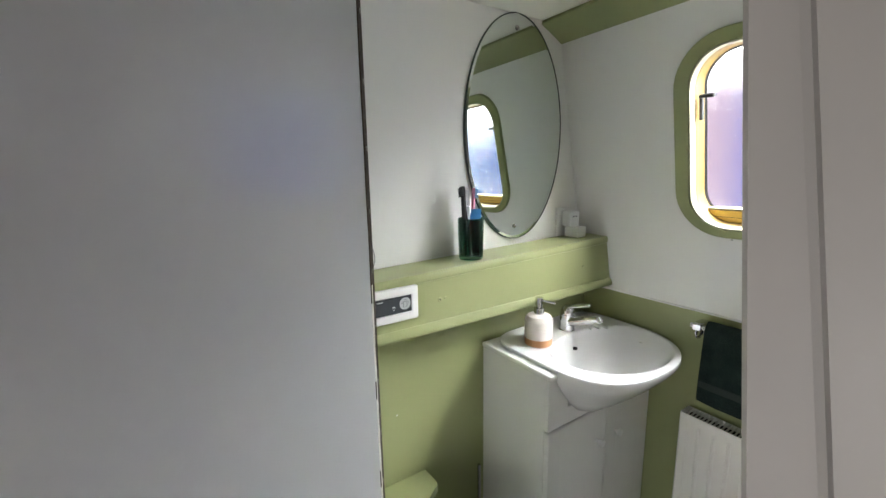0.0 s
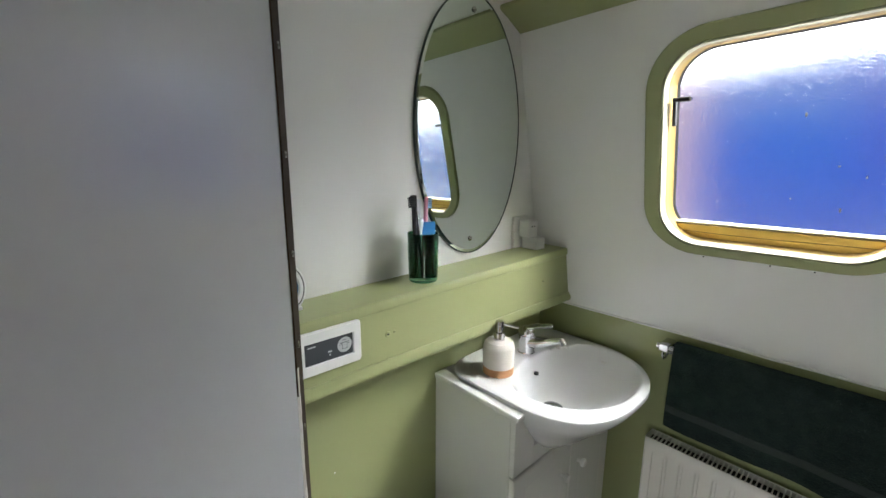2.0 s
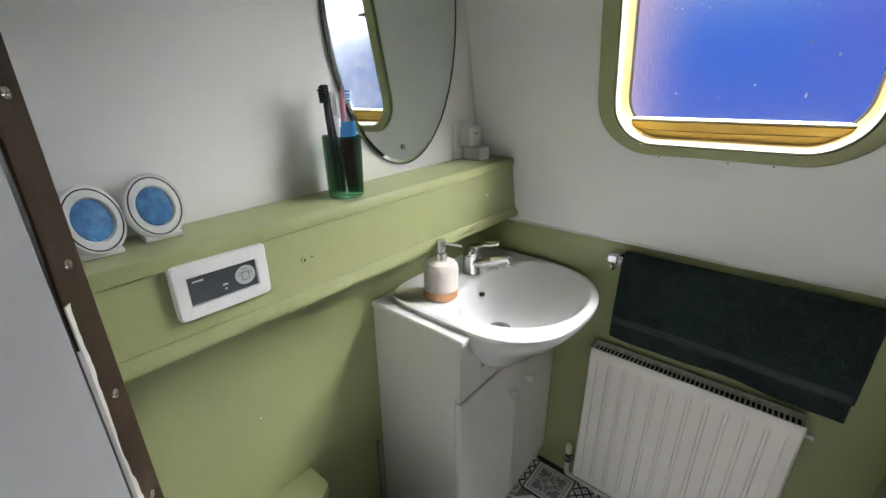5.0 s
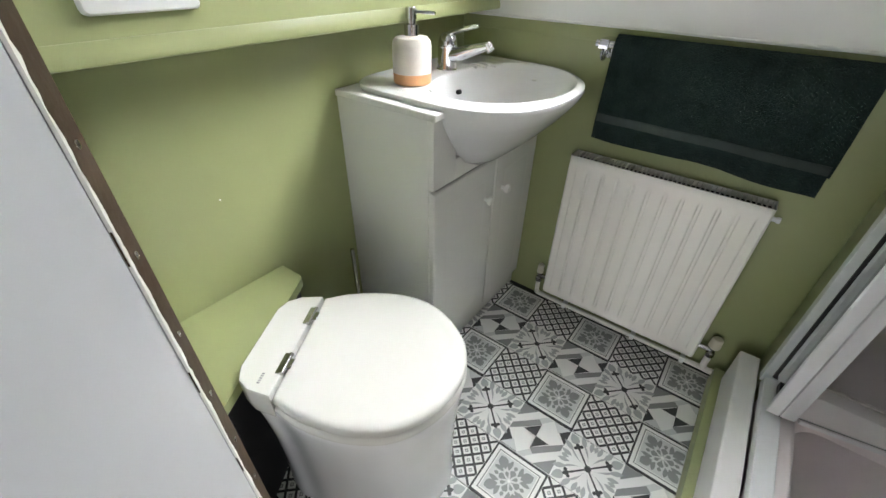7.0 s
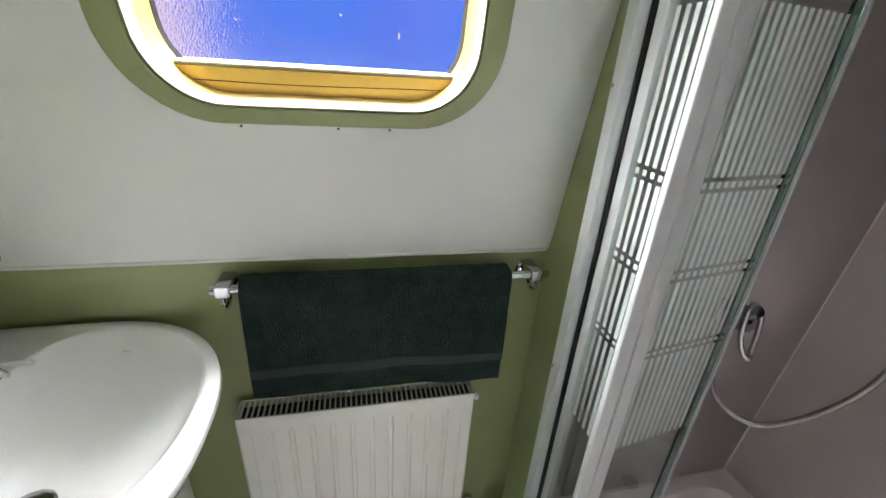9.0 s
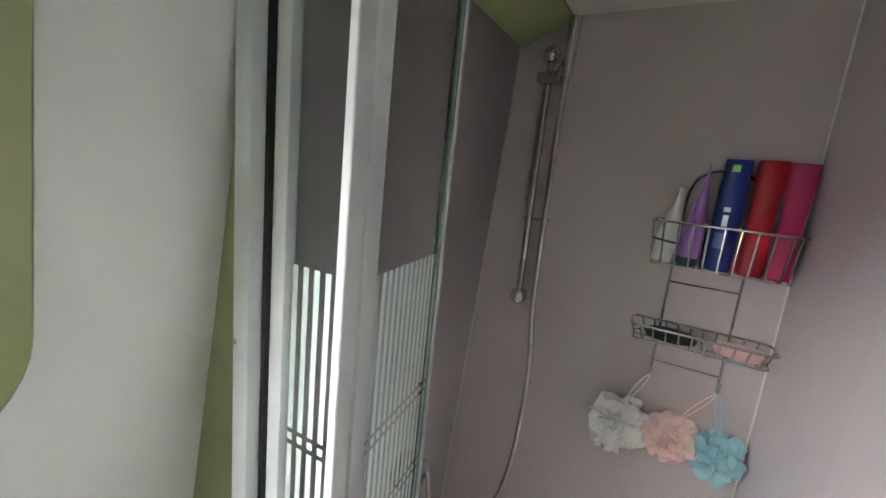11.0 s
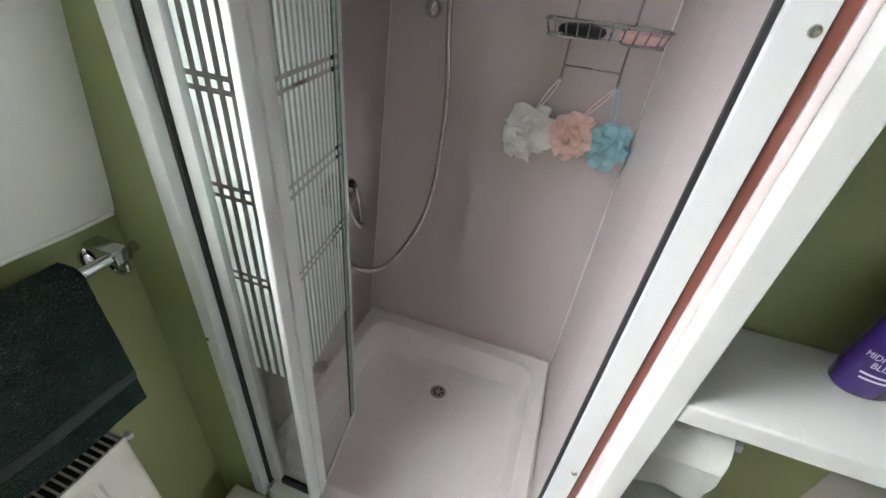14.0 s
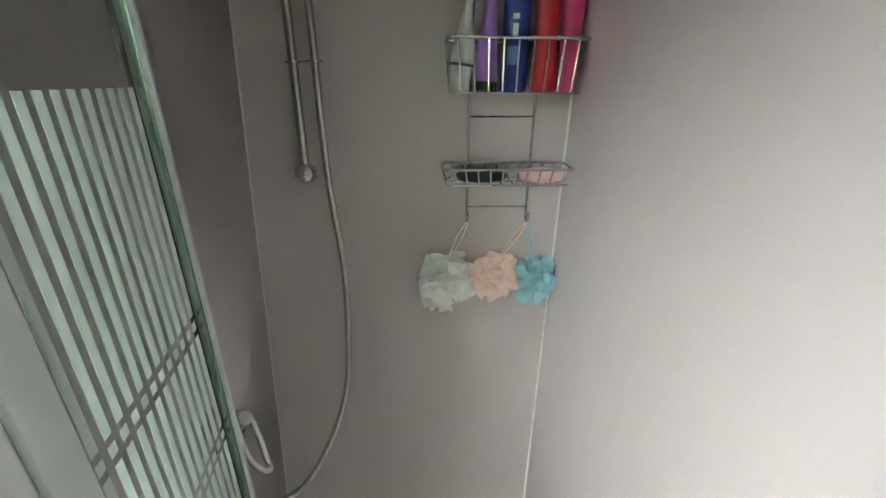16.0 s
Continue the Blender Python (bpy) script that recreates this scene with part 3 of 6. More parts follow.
def tile_cross():
    b2 = tile_base(0)
    for k in range(4):
        a = k * math.pi / 2
        d = a + math.pi / 4
        c, s = math.cos(d), math.sin(d)
        turn = lambda x, y: (x * c - y * s, x * s + y * c)
        # pale corner leaves
        petal(b2, d, 0.066, 0.100, 0.012, 4, 0.0002, 0.4)
        for sg in (1, -1):
            petal(b2, d + sg * 0.30, 0.055, 0.090, 0.007, 4, 0.0003 + 0.0001 * (sg > 0), 0.5)
            petal(b2, d + sg * 0.60, 0.048, 0.078, 0.006, 4, 0.0005 + 0.0001 * (sg > 0), 0.5)
            petal(b2, a + sg * 0.30, 0.015, 0.062, 0.0032, 4, 0.0007 + 0.0001 * (sg > 0), 0.75, bend=sg * 0.012)
        petal(b2, a, 0.052, 0.072, 0.006, 4, 0.0009, 0.6)
        # dark arm with its fleur
        inlay(b2, [turn(*p) for p in ((0.005, -0.0020), (0.050, -0.0026), (0.050, 0.0026), (0.005, 0.0020))], 3, 0.0010)
        petal(b2, d, 0.046, 0.070, 0.0060, 3, 0.0011, 0.6)
        bx, by = turn(0.058, 0.0085)
        blob(b2, bx, by, 0.0050, 3, 0.0012, 8)
        bx, by = turn(0.058, -0.0085)
        blob(b2, bx, by, 0.0050, 3, 0.0013, 8)
    blob(b2, 0, 0, 0.0092, 3, 0.0014, 12)
    return b2


def tile_facets():
    b2 = tile_base(0)
    h = TS / 2 * 0.985
    # dark corner triangles, dark bow-tie, grey bands
    for sx in (1, -1):
        inlay(b2, [(sx * h, -sx * h), (sx * h, -sx * h * 0.30), (sx * h * 0.30, -sx * h)], 3, 0.0002)
        inlay(b2, [(sx * h, sx * h), (sx * h * 0.36, sx * h), (sx * h, sx * h * 0.36)], 2, 0.0002)
        inlay(b2, [(0, 0), (sx * h * 0.52, h * 0.02), (sx * h * 0.02, sx * h * 0.52)] if sx > 0 else [(0, 0), (-h * 0.52, -h * 0.02), (-h * 0.02, -h * 0.52)], 3, 0.0003)
        inlay(b2, [(0.0, sx * h * 0.54), (sx * h * 0.98, -sx * h * 0.30 + sx * h * 0.0), (sx * h * 0.98, -sx * h * 0.02), (sx * h * 0.16, sx * h * 0.72)], 1, 0.0004)
        inlay(b2, [(sx * h * 0.54, 0.0), (-sx * h * 0.0 + sx * h * 0.70, sx * h * 0.2), (-sx * h * 0.02, sx * h * 0.98), (-sx * h * 0.32, sx * h * 0.98)], 2, 0.0005)
        inlay(b2, [(-sx * h * 0.98, sx * h * 0.30), (-sx * h * 0.60, sx * h * 0.62), (-sx * h * 0.98, sx * h * 0.98)], 1, 0.0006)
    return b2


M_TILES = [T_WHITE, T_LIGHT, T_MID, T_DARK, shade("tile soft grey", (0.38, 0.395, 0.40), 0.35, vary=0.05, scale=20)]
tile_mesh = {}
for key, maker in (("flower", tile_flower), ("lattice", tile_lattice), ("cross", tile_cross), ("facets", tile_facets)):
    b2 = maker()
    me = bpy.data.meshes.new("tile_" + key)
    b2.to_mesh(me)
    b2.free()
    for m in M_TILES:
        me.materials.append(m)
    tile_mesh[key] = me

# ---- floor edges ----
STEP_Y = 0.160
bm = B(); box(bm, 0.64, 1.40, 0.130, STEP_Y, 0.0, 0.062, 0.004)
tagged(part("shower_plinth", bm, M_GREEN), "olive painted plinth under the shower step", "plinth", kind="structure")
bm = B(); box(bm, 0.655, 1.366, 0.088, 0.137, 0.004, 0.190, 0.005, 3)
tagged(part("shower_step", bm, M_JAMB), "white painted timber step in front of the shower", "step", kind="structure")


# ---- shelf box along the wall ----
def shelf_top(x):
    return 1.125 + 0.027 * (x - 0.5)


shelf = thing("wall_shelf", (0.9, 1.12, 0.955), "long olive painted boxed-in shelf under the mirror", "shelf")
bm = B()
ys = 1.056
rings = []
for x in (0.316, 0.6, 0.9, 1.2, 1.44):
    zt = shelf_top(x)
    xf = lambda z: min(x, hull_x(z) - 0.0)
    rings.append([(xf(z), y, z) for y, z in ((1.181, 0.957), (ys + 0.010, 0.957), (ys + 0.004, 0.960), (ys + 0.004, zt - 0.026), (1.181, zt - 0.026))])
grid_faces(bm, rings, True, True, True)
part("front_board", bm, M_GREEN, shelf)
bm = B()
rings = []
for x in (0.316, 0.6, 0.9, 1.2, 1.44):
    zt = shelf_top(x)
    xe = min(x, hull_x(zt))
    rings.append([(xe, 1.181, zt - 0.024), (xe, ys, zt - 0.024), (xe, ys - 0.003, zt - 0.020), (xe, ys - 0.003, zt - 0.006), (xe, ys + 0.002, zt), (xe, 1.181, zt + 0.003)])
grid_faces(bm, rings, True, True, True)
part("top_board", bm, M_GREEN, shelf)
bm = B()
rings = [[(min(x, hull_x(z)), y, z) for y, z in ((ys + 0.003, 0.955), (ys - 0.003, 0.957), (ys - 0.006, 0.964), (ys - 0.004, 0.976), (ys + 0.0005, 0.985), (ys + 0.003, 0.985))] for x in (0.316, 1.44)]
grid_faces(bm, rings, True, True, True)
part("lower_moulding", bm, M_GREEN, shelf)
for x, z, r in ((0.648, 1.045, 0.007), (1.262, 1.055, 0.0045), (0.666, 1.047, 0.003)):
    bm = B(); lathe(bm, [(r, 0), (r, 0.0018), (r * 0.7, 0.0030), (r * 0.4, 0.0024), (r * 0.36, 0.0008)], 12, Matrix.Translation((x, ys + 0.004, z)) @ Matrix.Rotation(radians(90), 4, "X"))
    ps = part("painted_screw", bm, M_GREEN, shelf, "painted-over screw")
    bm = B(); lathe(bm, [(r * 0.34, 0), (r * 0.34, 0.0012)], 10, Matrix.Translation((x, ys + 0.0026, z)) @ Matrix.Rotation(radians(90), 4, "X"))
    part("screw_recess", bm, M_DARK, ps, "dark screw recess")

# ---- mirror ----
mirror = thing("mirror", (1.036, 1.18, 1.165), "tall oval frameless mirror fixed by two screws", "mirror")
MIR_M = Matrix.Translation((1.036, 1.1812, 1.525)) @ Matrix.Rotation(radians(90), 4, "X")
bm = B()
grid_faces(bm, [[MIR_M @ Vector(p) for p in circle(a, w, 72, ry=b)] for a, b, w in ((0.2125, 0.3585, 0.0), (0.2125, 0.3585, 0.0055), (0.2115, 0.3575, 0.0065), (0.2035, 0.3495, 0.0078))], True, True, True)
part("glass", bm, M_MIRROR, mirror, flat=True)
bm = B()
grid_faces(bm, [[MIR_M @ Vector(p) for p in circle(a, w, 72, ry=b)] for a, b, w in ((0.2125, 0.3585, 0.0), (0.2150, 0.3610, 0.0), (0.2150, 0.3610, 0.0072), (0.2125, 0.3585, 0.0078))], True)
part("edge", bm, shade("dark mirror edge", (0.06, 0.08, 0.07), 0.2), mirror, "dark ground edge")
for z in (1.841, 1.209):
    bm = B(); lathe(bm, [(0.0075, 0), (0.0075, 0.002), (0.005, 0.0045), (0.001, 0.005)], 16, Matrix.Translation((1.0315, 1.1734, z)) @ Matrix.Rotation(radians(90), 4, "X"))
    part("screw", bm, M_STEEL, mirror, "domed steel screw")

# ---- socket with plugged adapters ----
sock = thing("wall_socket", (1.29, 1.18, 1.146), "white wall socket with a plug-in adapter above the shelf", "socket")
bm = B(); box(bm, 1.243, 1.322, 1.170, 1.1815, 1.150, 1.258, 0.004)
part("plate", bm, M_PLASTIC, sock)
bm = B(); box(bm, 1.268, 1.318, 1.128, 1.170, 1.188, 1.246, 0.006, 3)
ad = part("adapter", bm, M_PLASTIC, sock)
for dx in (-0.007, 0.007):
    bm = B(); lathe(bm, [(0.0026, 0), (0.0026, 0.0012)], 10, Matrix.Translation((1.291 + dx, 1.1279, 1.226)) @ Matrix.Rotation(radians(90), 4, "X"))
    part("pin_hole", bm, M_DARK, ad, "dark pin hole")
bm = B(); box(bm, 1.282, 1.330, 1.105, 1.168, 1.148, 1.188, 0.005, 3)
part("plug", bm, M_PLASTIC, sock)

# ---- flush control panel ----
fl = thing("flush_control", (0.5, 1.056, 1.013), "white framed toilet flush control with a dark display", "control panel")
FL_M = Matrix.Translation((0.5005, ys + 0.0035, 1.058)) @ Matrix.Rotation(radians(90), 4, "X")
bm = B()
grid_faces(bm, [[FL_M @ Vector((u, v, w)) for u, v in rounded(a, h, r, 5)] for a, h, r, w in
                ((0.146, 0.092, 0.008, 0), (0.146, 0.092, 0.008, 0.008), (0.140, 0.086, 0.007, 0.012), (0.108, 0.048, 0.002, 0.0125), (0.105, 0.045, 0.002, 0.009))], True, True, True)
part("bezel", bm, M_PLASTIC, fl)
bm = B(); box(bm, -0.0522, 0.0522, -0.0222, 0.0222, 0.0092, 0.0100, 0, 1, FL_M)
disp = part("display", bm, shade("smoked grey display", (0.055, 0.06, 0.065), 0.25), fl, "dark grey display")
M_PRINT = shade("pale print", (0.42, 0.43, 0.43), 0.5)
bm = B()
grid_faces(bm, [[FL_M @ Vector((0.033 + r * math.cos(2 * math.pi * i / 28), 0.001 + r * math.sin(2 * math.pi * i / 28), 0.0104)) for i in range(28)] for r in (0.0165, 0.0004)])
part("flush_symbol", bm, M_PRINT, disp, "pale round symbol")
bm = B()
for a, b, c, d in ((-0.010, 0.010, 0.0045, 0.0060), (-0.006, -0.0048, -0.008, 0.004), (0.0048, 0.006, -0.008, 0.004), (-0.006, 0.006, -0.009, -0.008), (-0.004, 0.004, 0.0095, 0.0108), (-0.012, -0.007, 0.001, 0.0022), (0.007, 0.012, 0.001, 0.0022)):
    vs = [bm.verts.new(FL_M @ Vector((0.033 + u, 0.001 + v, 0.0107))) for u, v in ((a, c), (b, c), (b, d), (a, d))]
    bm.faces.new(vs)
part("flush_outline", bm, shade("dark print", (0.09, 0.09, 0.095), 0.5), disp, "dark outline of a bowl")
for q in ((-0.046, -0.030, 0.0135, 0.0160), (-0.004, 0.004, -0.006, -0.003), (-0.0015, 0.0015, -0.013, -0.010)):
    bm = B(); box(bm, *q, 0.0100, 0.0104, 0, 1, FL_M)
    part("print_bar", bm, M_PRINT, disp)

# ---- two air fresheners ----
M_GELBACK = shade("blue gel core", (0.055, 0.17, 0.36), 0.18, vary=0.75, scale=70, bump=0.5)


def freshener(x, y, rz, tilt):
    z = shelf_top(x) + 0.003
    t = thing("air_freshener", (x, y, z), "oval white plastic air freshener with blue gel window", "air freshener", "air fresheners on the shelf")
    m = Matrix.Translation((x, y, z + 0.049)) @ Matrix.Rotation(radians(rz), 4, "Z") @ Matrix.Rotation(radians(90 - tilt), 4, "X")
    b2 = B()
    grid_faces(b2, [[m @ Vector(p) for p in circle(a, w, 36, ry=c)] for a, c, w in
                    ((0.020, 0.028, -0.026), (0.034, 0.042, -0.022), (0.040, 0.050, -0.010), (0.0405, 0.051, 0.004), (0.037, 0.047, 0.011), (0.026, 0.032, 0.012), (0.024, 0.030, 0.006))], True, True, True)
    part("shell", b2, M_PLASTIC, t)
    b2 = B()
    grid_faces(b2, [[m @ Vector(p) for p in circle(a, w, 36, ry=c)] for a, c, w in ((0.0345, 0.0445, 0.0118), (0.0335, 0.0435, 0.0126), (0.0325, 0.0425, 0.0118))], True)
    part("groove", b2, M_DARK, t, "dark ring groove")
    b2 = B()
    grid_faces(b2, [[m @ Vector(p) for p in circle(a, w, 30, ry=c)] for a, c, w in ((0.0238, 0.0298, 0.0062), (0.021, 0.027, 0.009), (0.012, 0.016, 0.0115), (0.001, 0.0015, 0.012))], True, True, True)
    part("gel_window", b2, M_GELBACK, t, "glossy mottled blue gel window")
    b2 = B(); box(b2, x - 0.026, x + 0.026, y - 0.018, y + 0.022, z - 0.0005, z + 0.008, 0.003)
    part("foot", b2, M_PLASTIC, t)


freshener(0.374, 1.128, 14, 14)
freshener(0.455, 1.140, -2, 14)

# ---- tumbler with brushes ----
M_BOTTLE = glassy("dark green glass", (0.07, 0.26, 0.155), 0.02, 1.45)
CX, CY, CZ = 0.797, 1.112, shelf_top(0.797) + 0.0015
cup = thing("tumbler", (CX, CY, CZ), "dark green glass tumbler on the shelf", "tumbler")
bm = B(); lathe(bm, [(0.034, 0), (0.037, 0.003), (0.0385, 0.06), (0.0395, 0.122), (0.0385, 0.124), (0.0372, 0.122), (0.0360, 0.06), (0.034, 0.014), (0.001, 0.012)], 32, Matrix.Translation((CX, CY, CZ)))
part("glass", bm, M_BOTTLE, cup)


def brush(foot, top, color, head, label):
    t = thing("toothbrush", foot, label, "toothbrush", "toothbrushes in the tumbler")
    foot, top = Vector(foot), Vector(top)
    d = (top - foot).normalized()
    m = shade(label, color, 0.35)
    b2 = B()
    pts = smooth_path([foot, foot + d * 0.06 + Vector((0.002, 0, 0)), foot + d * 0.11, top])
    tube(b2, pts, 0.0056, 10)
    part("handle", b2, m, t)
    b2 = B()
    side = Vector((0.3, -1, 0)).normalized()
    mm = Matrix.Translation(top - d * 0.010) @ d.to_track_quat("Z", "Y").to_matrix().to_4x4()
    box(b2, -0.0075, 0.0075, -0.004, 0.004, -0.014, 0.017, 0.0025, 2, mm)
    part("head", b2, m, t)
    b2 = B()
    for i in range(3):
        for j in range(5):
            c0 = mm @ Vector((-0.004 + 0.004 * i, -0.003, -0.009 + 0.0055 * j))
            rod(b2, c0, c0 + (mm.to_3x3() @ Vector((0, -1, 0))) * 0.011, 0.0022, 6)
    part("bristles", b2, shade(label + " bristles", head, 0.7), t)


brush((CX - 0.018, CY + 0.004, CZ + 0.015), (CX - 0.034, CY - 0.006, CZ + 0.212), (0.012, 0.012, 0.014), (0.015, 0.015, 0.018), "black plastic toothbrush leaning in the tumbler")
brush((CX - 0.010, CY - 0.012, CZ + 0.015), (CX - 0.020, CY + 0.012, CZ + 0.208), (0.014, 0.014, 0.016), (0.02, 0.02, 0.024), "black plastic toothbrush standing in the tumbler")
brush((CX + 0.010, CY + 0.010, CZ + 0.015), (CX + 0.016, CY + 0.006, CZ + 0.205), (0.75, 0.30, 0.42), (0.25, 0.5, 0.8), "pink toothbrush with a pale blue head")
brush((CX + 0.002, CY + 0.016, CZ + 0.015), (CX + 0.001, CY + 0.020, CZ + 0.200), (0.72, 0.74, 0.78), (0.75, 0.75, 0.80), "white toothbrush standing in the tumbler")

tp = thing("toothpaste_tube", (CX + 0.004, CY - 0.008, CZ + 0.015), "red and blue toothpaste tube upside down in the tumbler", "toothpaste")


def squeeze_tube(mats, parent, base, top, r, wtop, cap_h=0.0, seg=20, up=(0, 0, 1), spin=0.0, names=("body", "cap")):
    """A tube from a round shoulder to a flat crimp."""
    base, top = Vector(base), Vector(top)
    d = top - base
    m = Matrix.Translation(base) @ d.to_track_quat("Z", "Y").to_matrix().to_4x4() @ Matrix.Rotation(radians(spin), 4, "Z")
    n, L = 9, d.length
    b2 = B()
    rr = []
    for i in range(n + 1):
        t = i / n
        a, c = r + (wtop - r) * t, max(0.0012, r * (1 - t ** 1.3))
        rr.append([m @ Vector(p) for p in circle(a, cap_h + (L - cap_h) * t, seg, ry=c)])
    grid_faces(b2, rr, True, True, True)
    ob = part(names[0], b2, mats[0], parent)
    if cap_h:
        b2 = B(); lathe(b2, [(r * 0.8, 0), (r * 0.86, 0.002), (r * 0.9, cap_h - 0.001), (r * 0.85, cap_h)], seg, m)
        part(names[1], b2, mats[1], parent)
    return ob, m


body, mm = squeeze_tube([shade("red tube", (0.55, 0.02, 0.03), 0.3), shade("white cap", (0.8, 0.8, 0.8), 0.3)], tp, (CX + 0.006, CY - 0.014, CZ + 0.02), (CX + 0.006, CY - 0.006, CZ + 0.150), 0.016, 0.021, 0.0, spin=-40)
bm = B(); grid_faces(bm, [[mm @ Vector(p) for p in circle(a, z, 20, ry=c)] for a, c, z in ((0.0206, 0.0054, 0.096), (0.0214, 0.0042, 0.114), (0.0220, 0.0028, 0.131))], True, True, True)
part("blue_band", bm, shade("blue print", (0.05, 0.25, 0.6), 0.3), tp, "blue printed band")
bm = B(); lathe(bm, [(0.011, 0), (0.010, 0.018), (0.008, 0.02)], 16, Matrix.Translation((CX - 0.006, CY + 0.006, CZ + 0.140)))
rod(bm, (CX - 0.006, CY + 0.006, CZ + 0.012), (CX - 0.006, CY + 0.006, CZ + 0.141), 0.0095, 14)
tb2 = thing("toothpaste_tube", (CX - 0.006, CY + 0.006, CZ + 0.012), "pale toothpaste tube with a white cap in the tumbler", "toothpaste")
part("tube", bm, shade("white tube", (0.7, 0.75, 0.8), 0.3), tb2)


# ---- window latch ----
def latch(s):
    lm = WIN_M
    t = thing("window_latch", tuple(lm @ Vector((s * 0.215, 0.06, -0.02))), "black window latch lever on the window rim", "latch", "window latches")
    b2 = B(); box(b2, s * 0.216 - 0.0045, s * 0.216 + 0.0045, 0.060, 0.125, -0.030, -0.018, 0.003, 2, lm)
    part("plate", b2, M_SEAL, t)
    b2 = B(); rod(b2, lm @ Vector((s * 0.218, 0.125, -0.020)), lm @ Vector((s * 0.178, 0.125, -0.012)), 0.0058, 12)
    part("lever", b2, M_SEAL, t)
    b2 = B(); rod(b2, lm @ Vector((s * 0.180, 0.125, -0.0125)), lm @ Vector((s * 0.174, 0.125, -0.0115)), 0.0042, 12)
    part("tip", b2, M_STEEL, t, "steel tip")


latch(-1)
latch(1)
for u in (-0.12, 0.02, 0.10):
    bm = B(); lathe(bm, [(0.0022, 0), (0.0018, 0.0012)], 8, WIN_M @ Matrix.Translation((u, -0.2745, 0.013)))
    part("screw", bm, M_STEEL, win)

# ---- basin cabinet ----
cab = thing("basin_cabinet", (1.17, 1.03, 0), "white two-door basin cabinet in the corner", "cabinet")
CX0, CX1, CYF, CYB = 0.900, 1.438, 0.878, 1.180
bm = B(); box(bm, CX0, CX0 + 0.016, CYF + 0.016, CYB, 0.0, 0.798, 0.0015)
part("side_panel", bm, M_CAB, cab)
bm = B(); box(bm, CX1 - 0.016, CX1, CYF + 0.016, CYB, 0.0, 0.790, 0.0015)
part("side_panel", bm, M_CAB, cab)
bm = B(); box(bm, CX0 + 0.0175, CX1 - 0.0175, CYF + 0.02, CYB - 0.02, 0.07, 0.085)
part("bottom_panel", bm, M_CAB, cab)
bm = B(); box(bm, CX0 - 0.005, CX0 + 0.075, CYF - 0.008, CYB, 0.7985, 0.8145, 0.004, 3)
part("top_strip", bm, M_CAB, cab, "white top strip with rounded edge")
for q in ((CX0, 0.985, 0.634, 0.797), (1.372, CX1, 0.634, 0.797), (0.9855, 1.3715, 0.634, 0.688)):
    bm = B(); box(bm, q[0], q[1], CYF, CYF + 0.0155, q[2], q[3], 0.0005, 1)
    part("fascia", bm, M_CAB, cab)
bm = B(); box(bm, CX0 + 0.0165, CX1, CYF + 0.020, CYF + 0.032, 0.0, 0.069)
part("kick_board", bm, M_CAB, cab)


def cab_door(x0, x1, z0, z1, knob_x):
    b2 = B()
    y = CYF - 0.001
    def rect(a, w):
        return [(x0 + a, y + w, z0 + a), (x1 - a, y + w, z0 + a), (x1 - a, y + w, z1 - a), (x0 + a, y + w, z1 - a)]
    grid_faces(b2, [rect(0.0, 0.016), rect(0.0, 0.003), rect(0.003, 0.0), rect(0.045, 0.0), rect(0.050, 0.0011), rect(0.058, 0.0011), rect(0.066, 0.0003)], True, True, True)
    d = part("door", b2, M_CAB, cab)
    b2 = B()
    lathe(b2, [(0.006, 0), (0.005, 0.010), (0.0125, 0.015), (0.0135, 0.020), (0.011, 0.025), (0.001, 0.026)], 18, Matrix.Translation((knob_x, y, 0.515)) @ Matrix.Rotation(radians(90), 4, "X"))
    part("knob", b2, M_PLASTIC, d, "round white knob")


# near-black strip paints the shade of the gap over the doors
bm = B(); box(bm, CX0 + 0.018, CX1 - 0.018, CYF + 0.008, CYF + 0.0145, 0.618, 0.6335)
part("door_gap", bm, M_DARK, cab, "dark strip for the shade in the gap above the doors")
cab_door(0.902, 1.183, 0.072, 0.6255, 1.137)
cab_door(1.187, 1.436, 0.072, 0.6255, 1.233)

# ---- basin ----
basin = thing("wash_basin", (1.18, 0.95, 0.655), "white ceramic semi-recessed wash basin", "basin")
NB = 64


def oval(cx, cy, a, bf, bb, z, p=2.0):
    """Ring with a front depth bf, a back depth bb and a squarer back."""
    out = []
    for i in range(NB):
        t = 2 * math.pi * i / NB
        c, s = math.cos(t), math.sin(t)
        q = p if s > 0 else (2.15 if c > 0 or p < 3 else 2.7)
        x = a * math.copysign(abs(c) ** (2 / q), c)
        y = (bb if s > 0 else bf) * math.copysign(abs(s) ** (2 / q), s)
        out.append((cx + x, cy + y, z - 0.020 * min(1.0, max(0.0, (z - 0.71) / 0.09))))
    return out


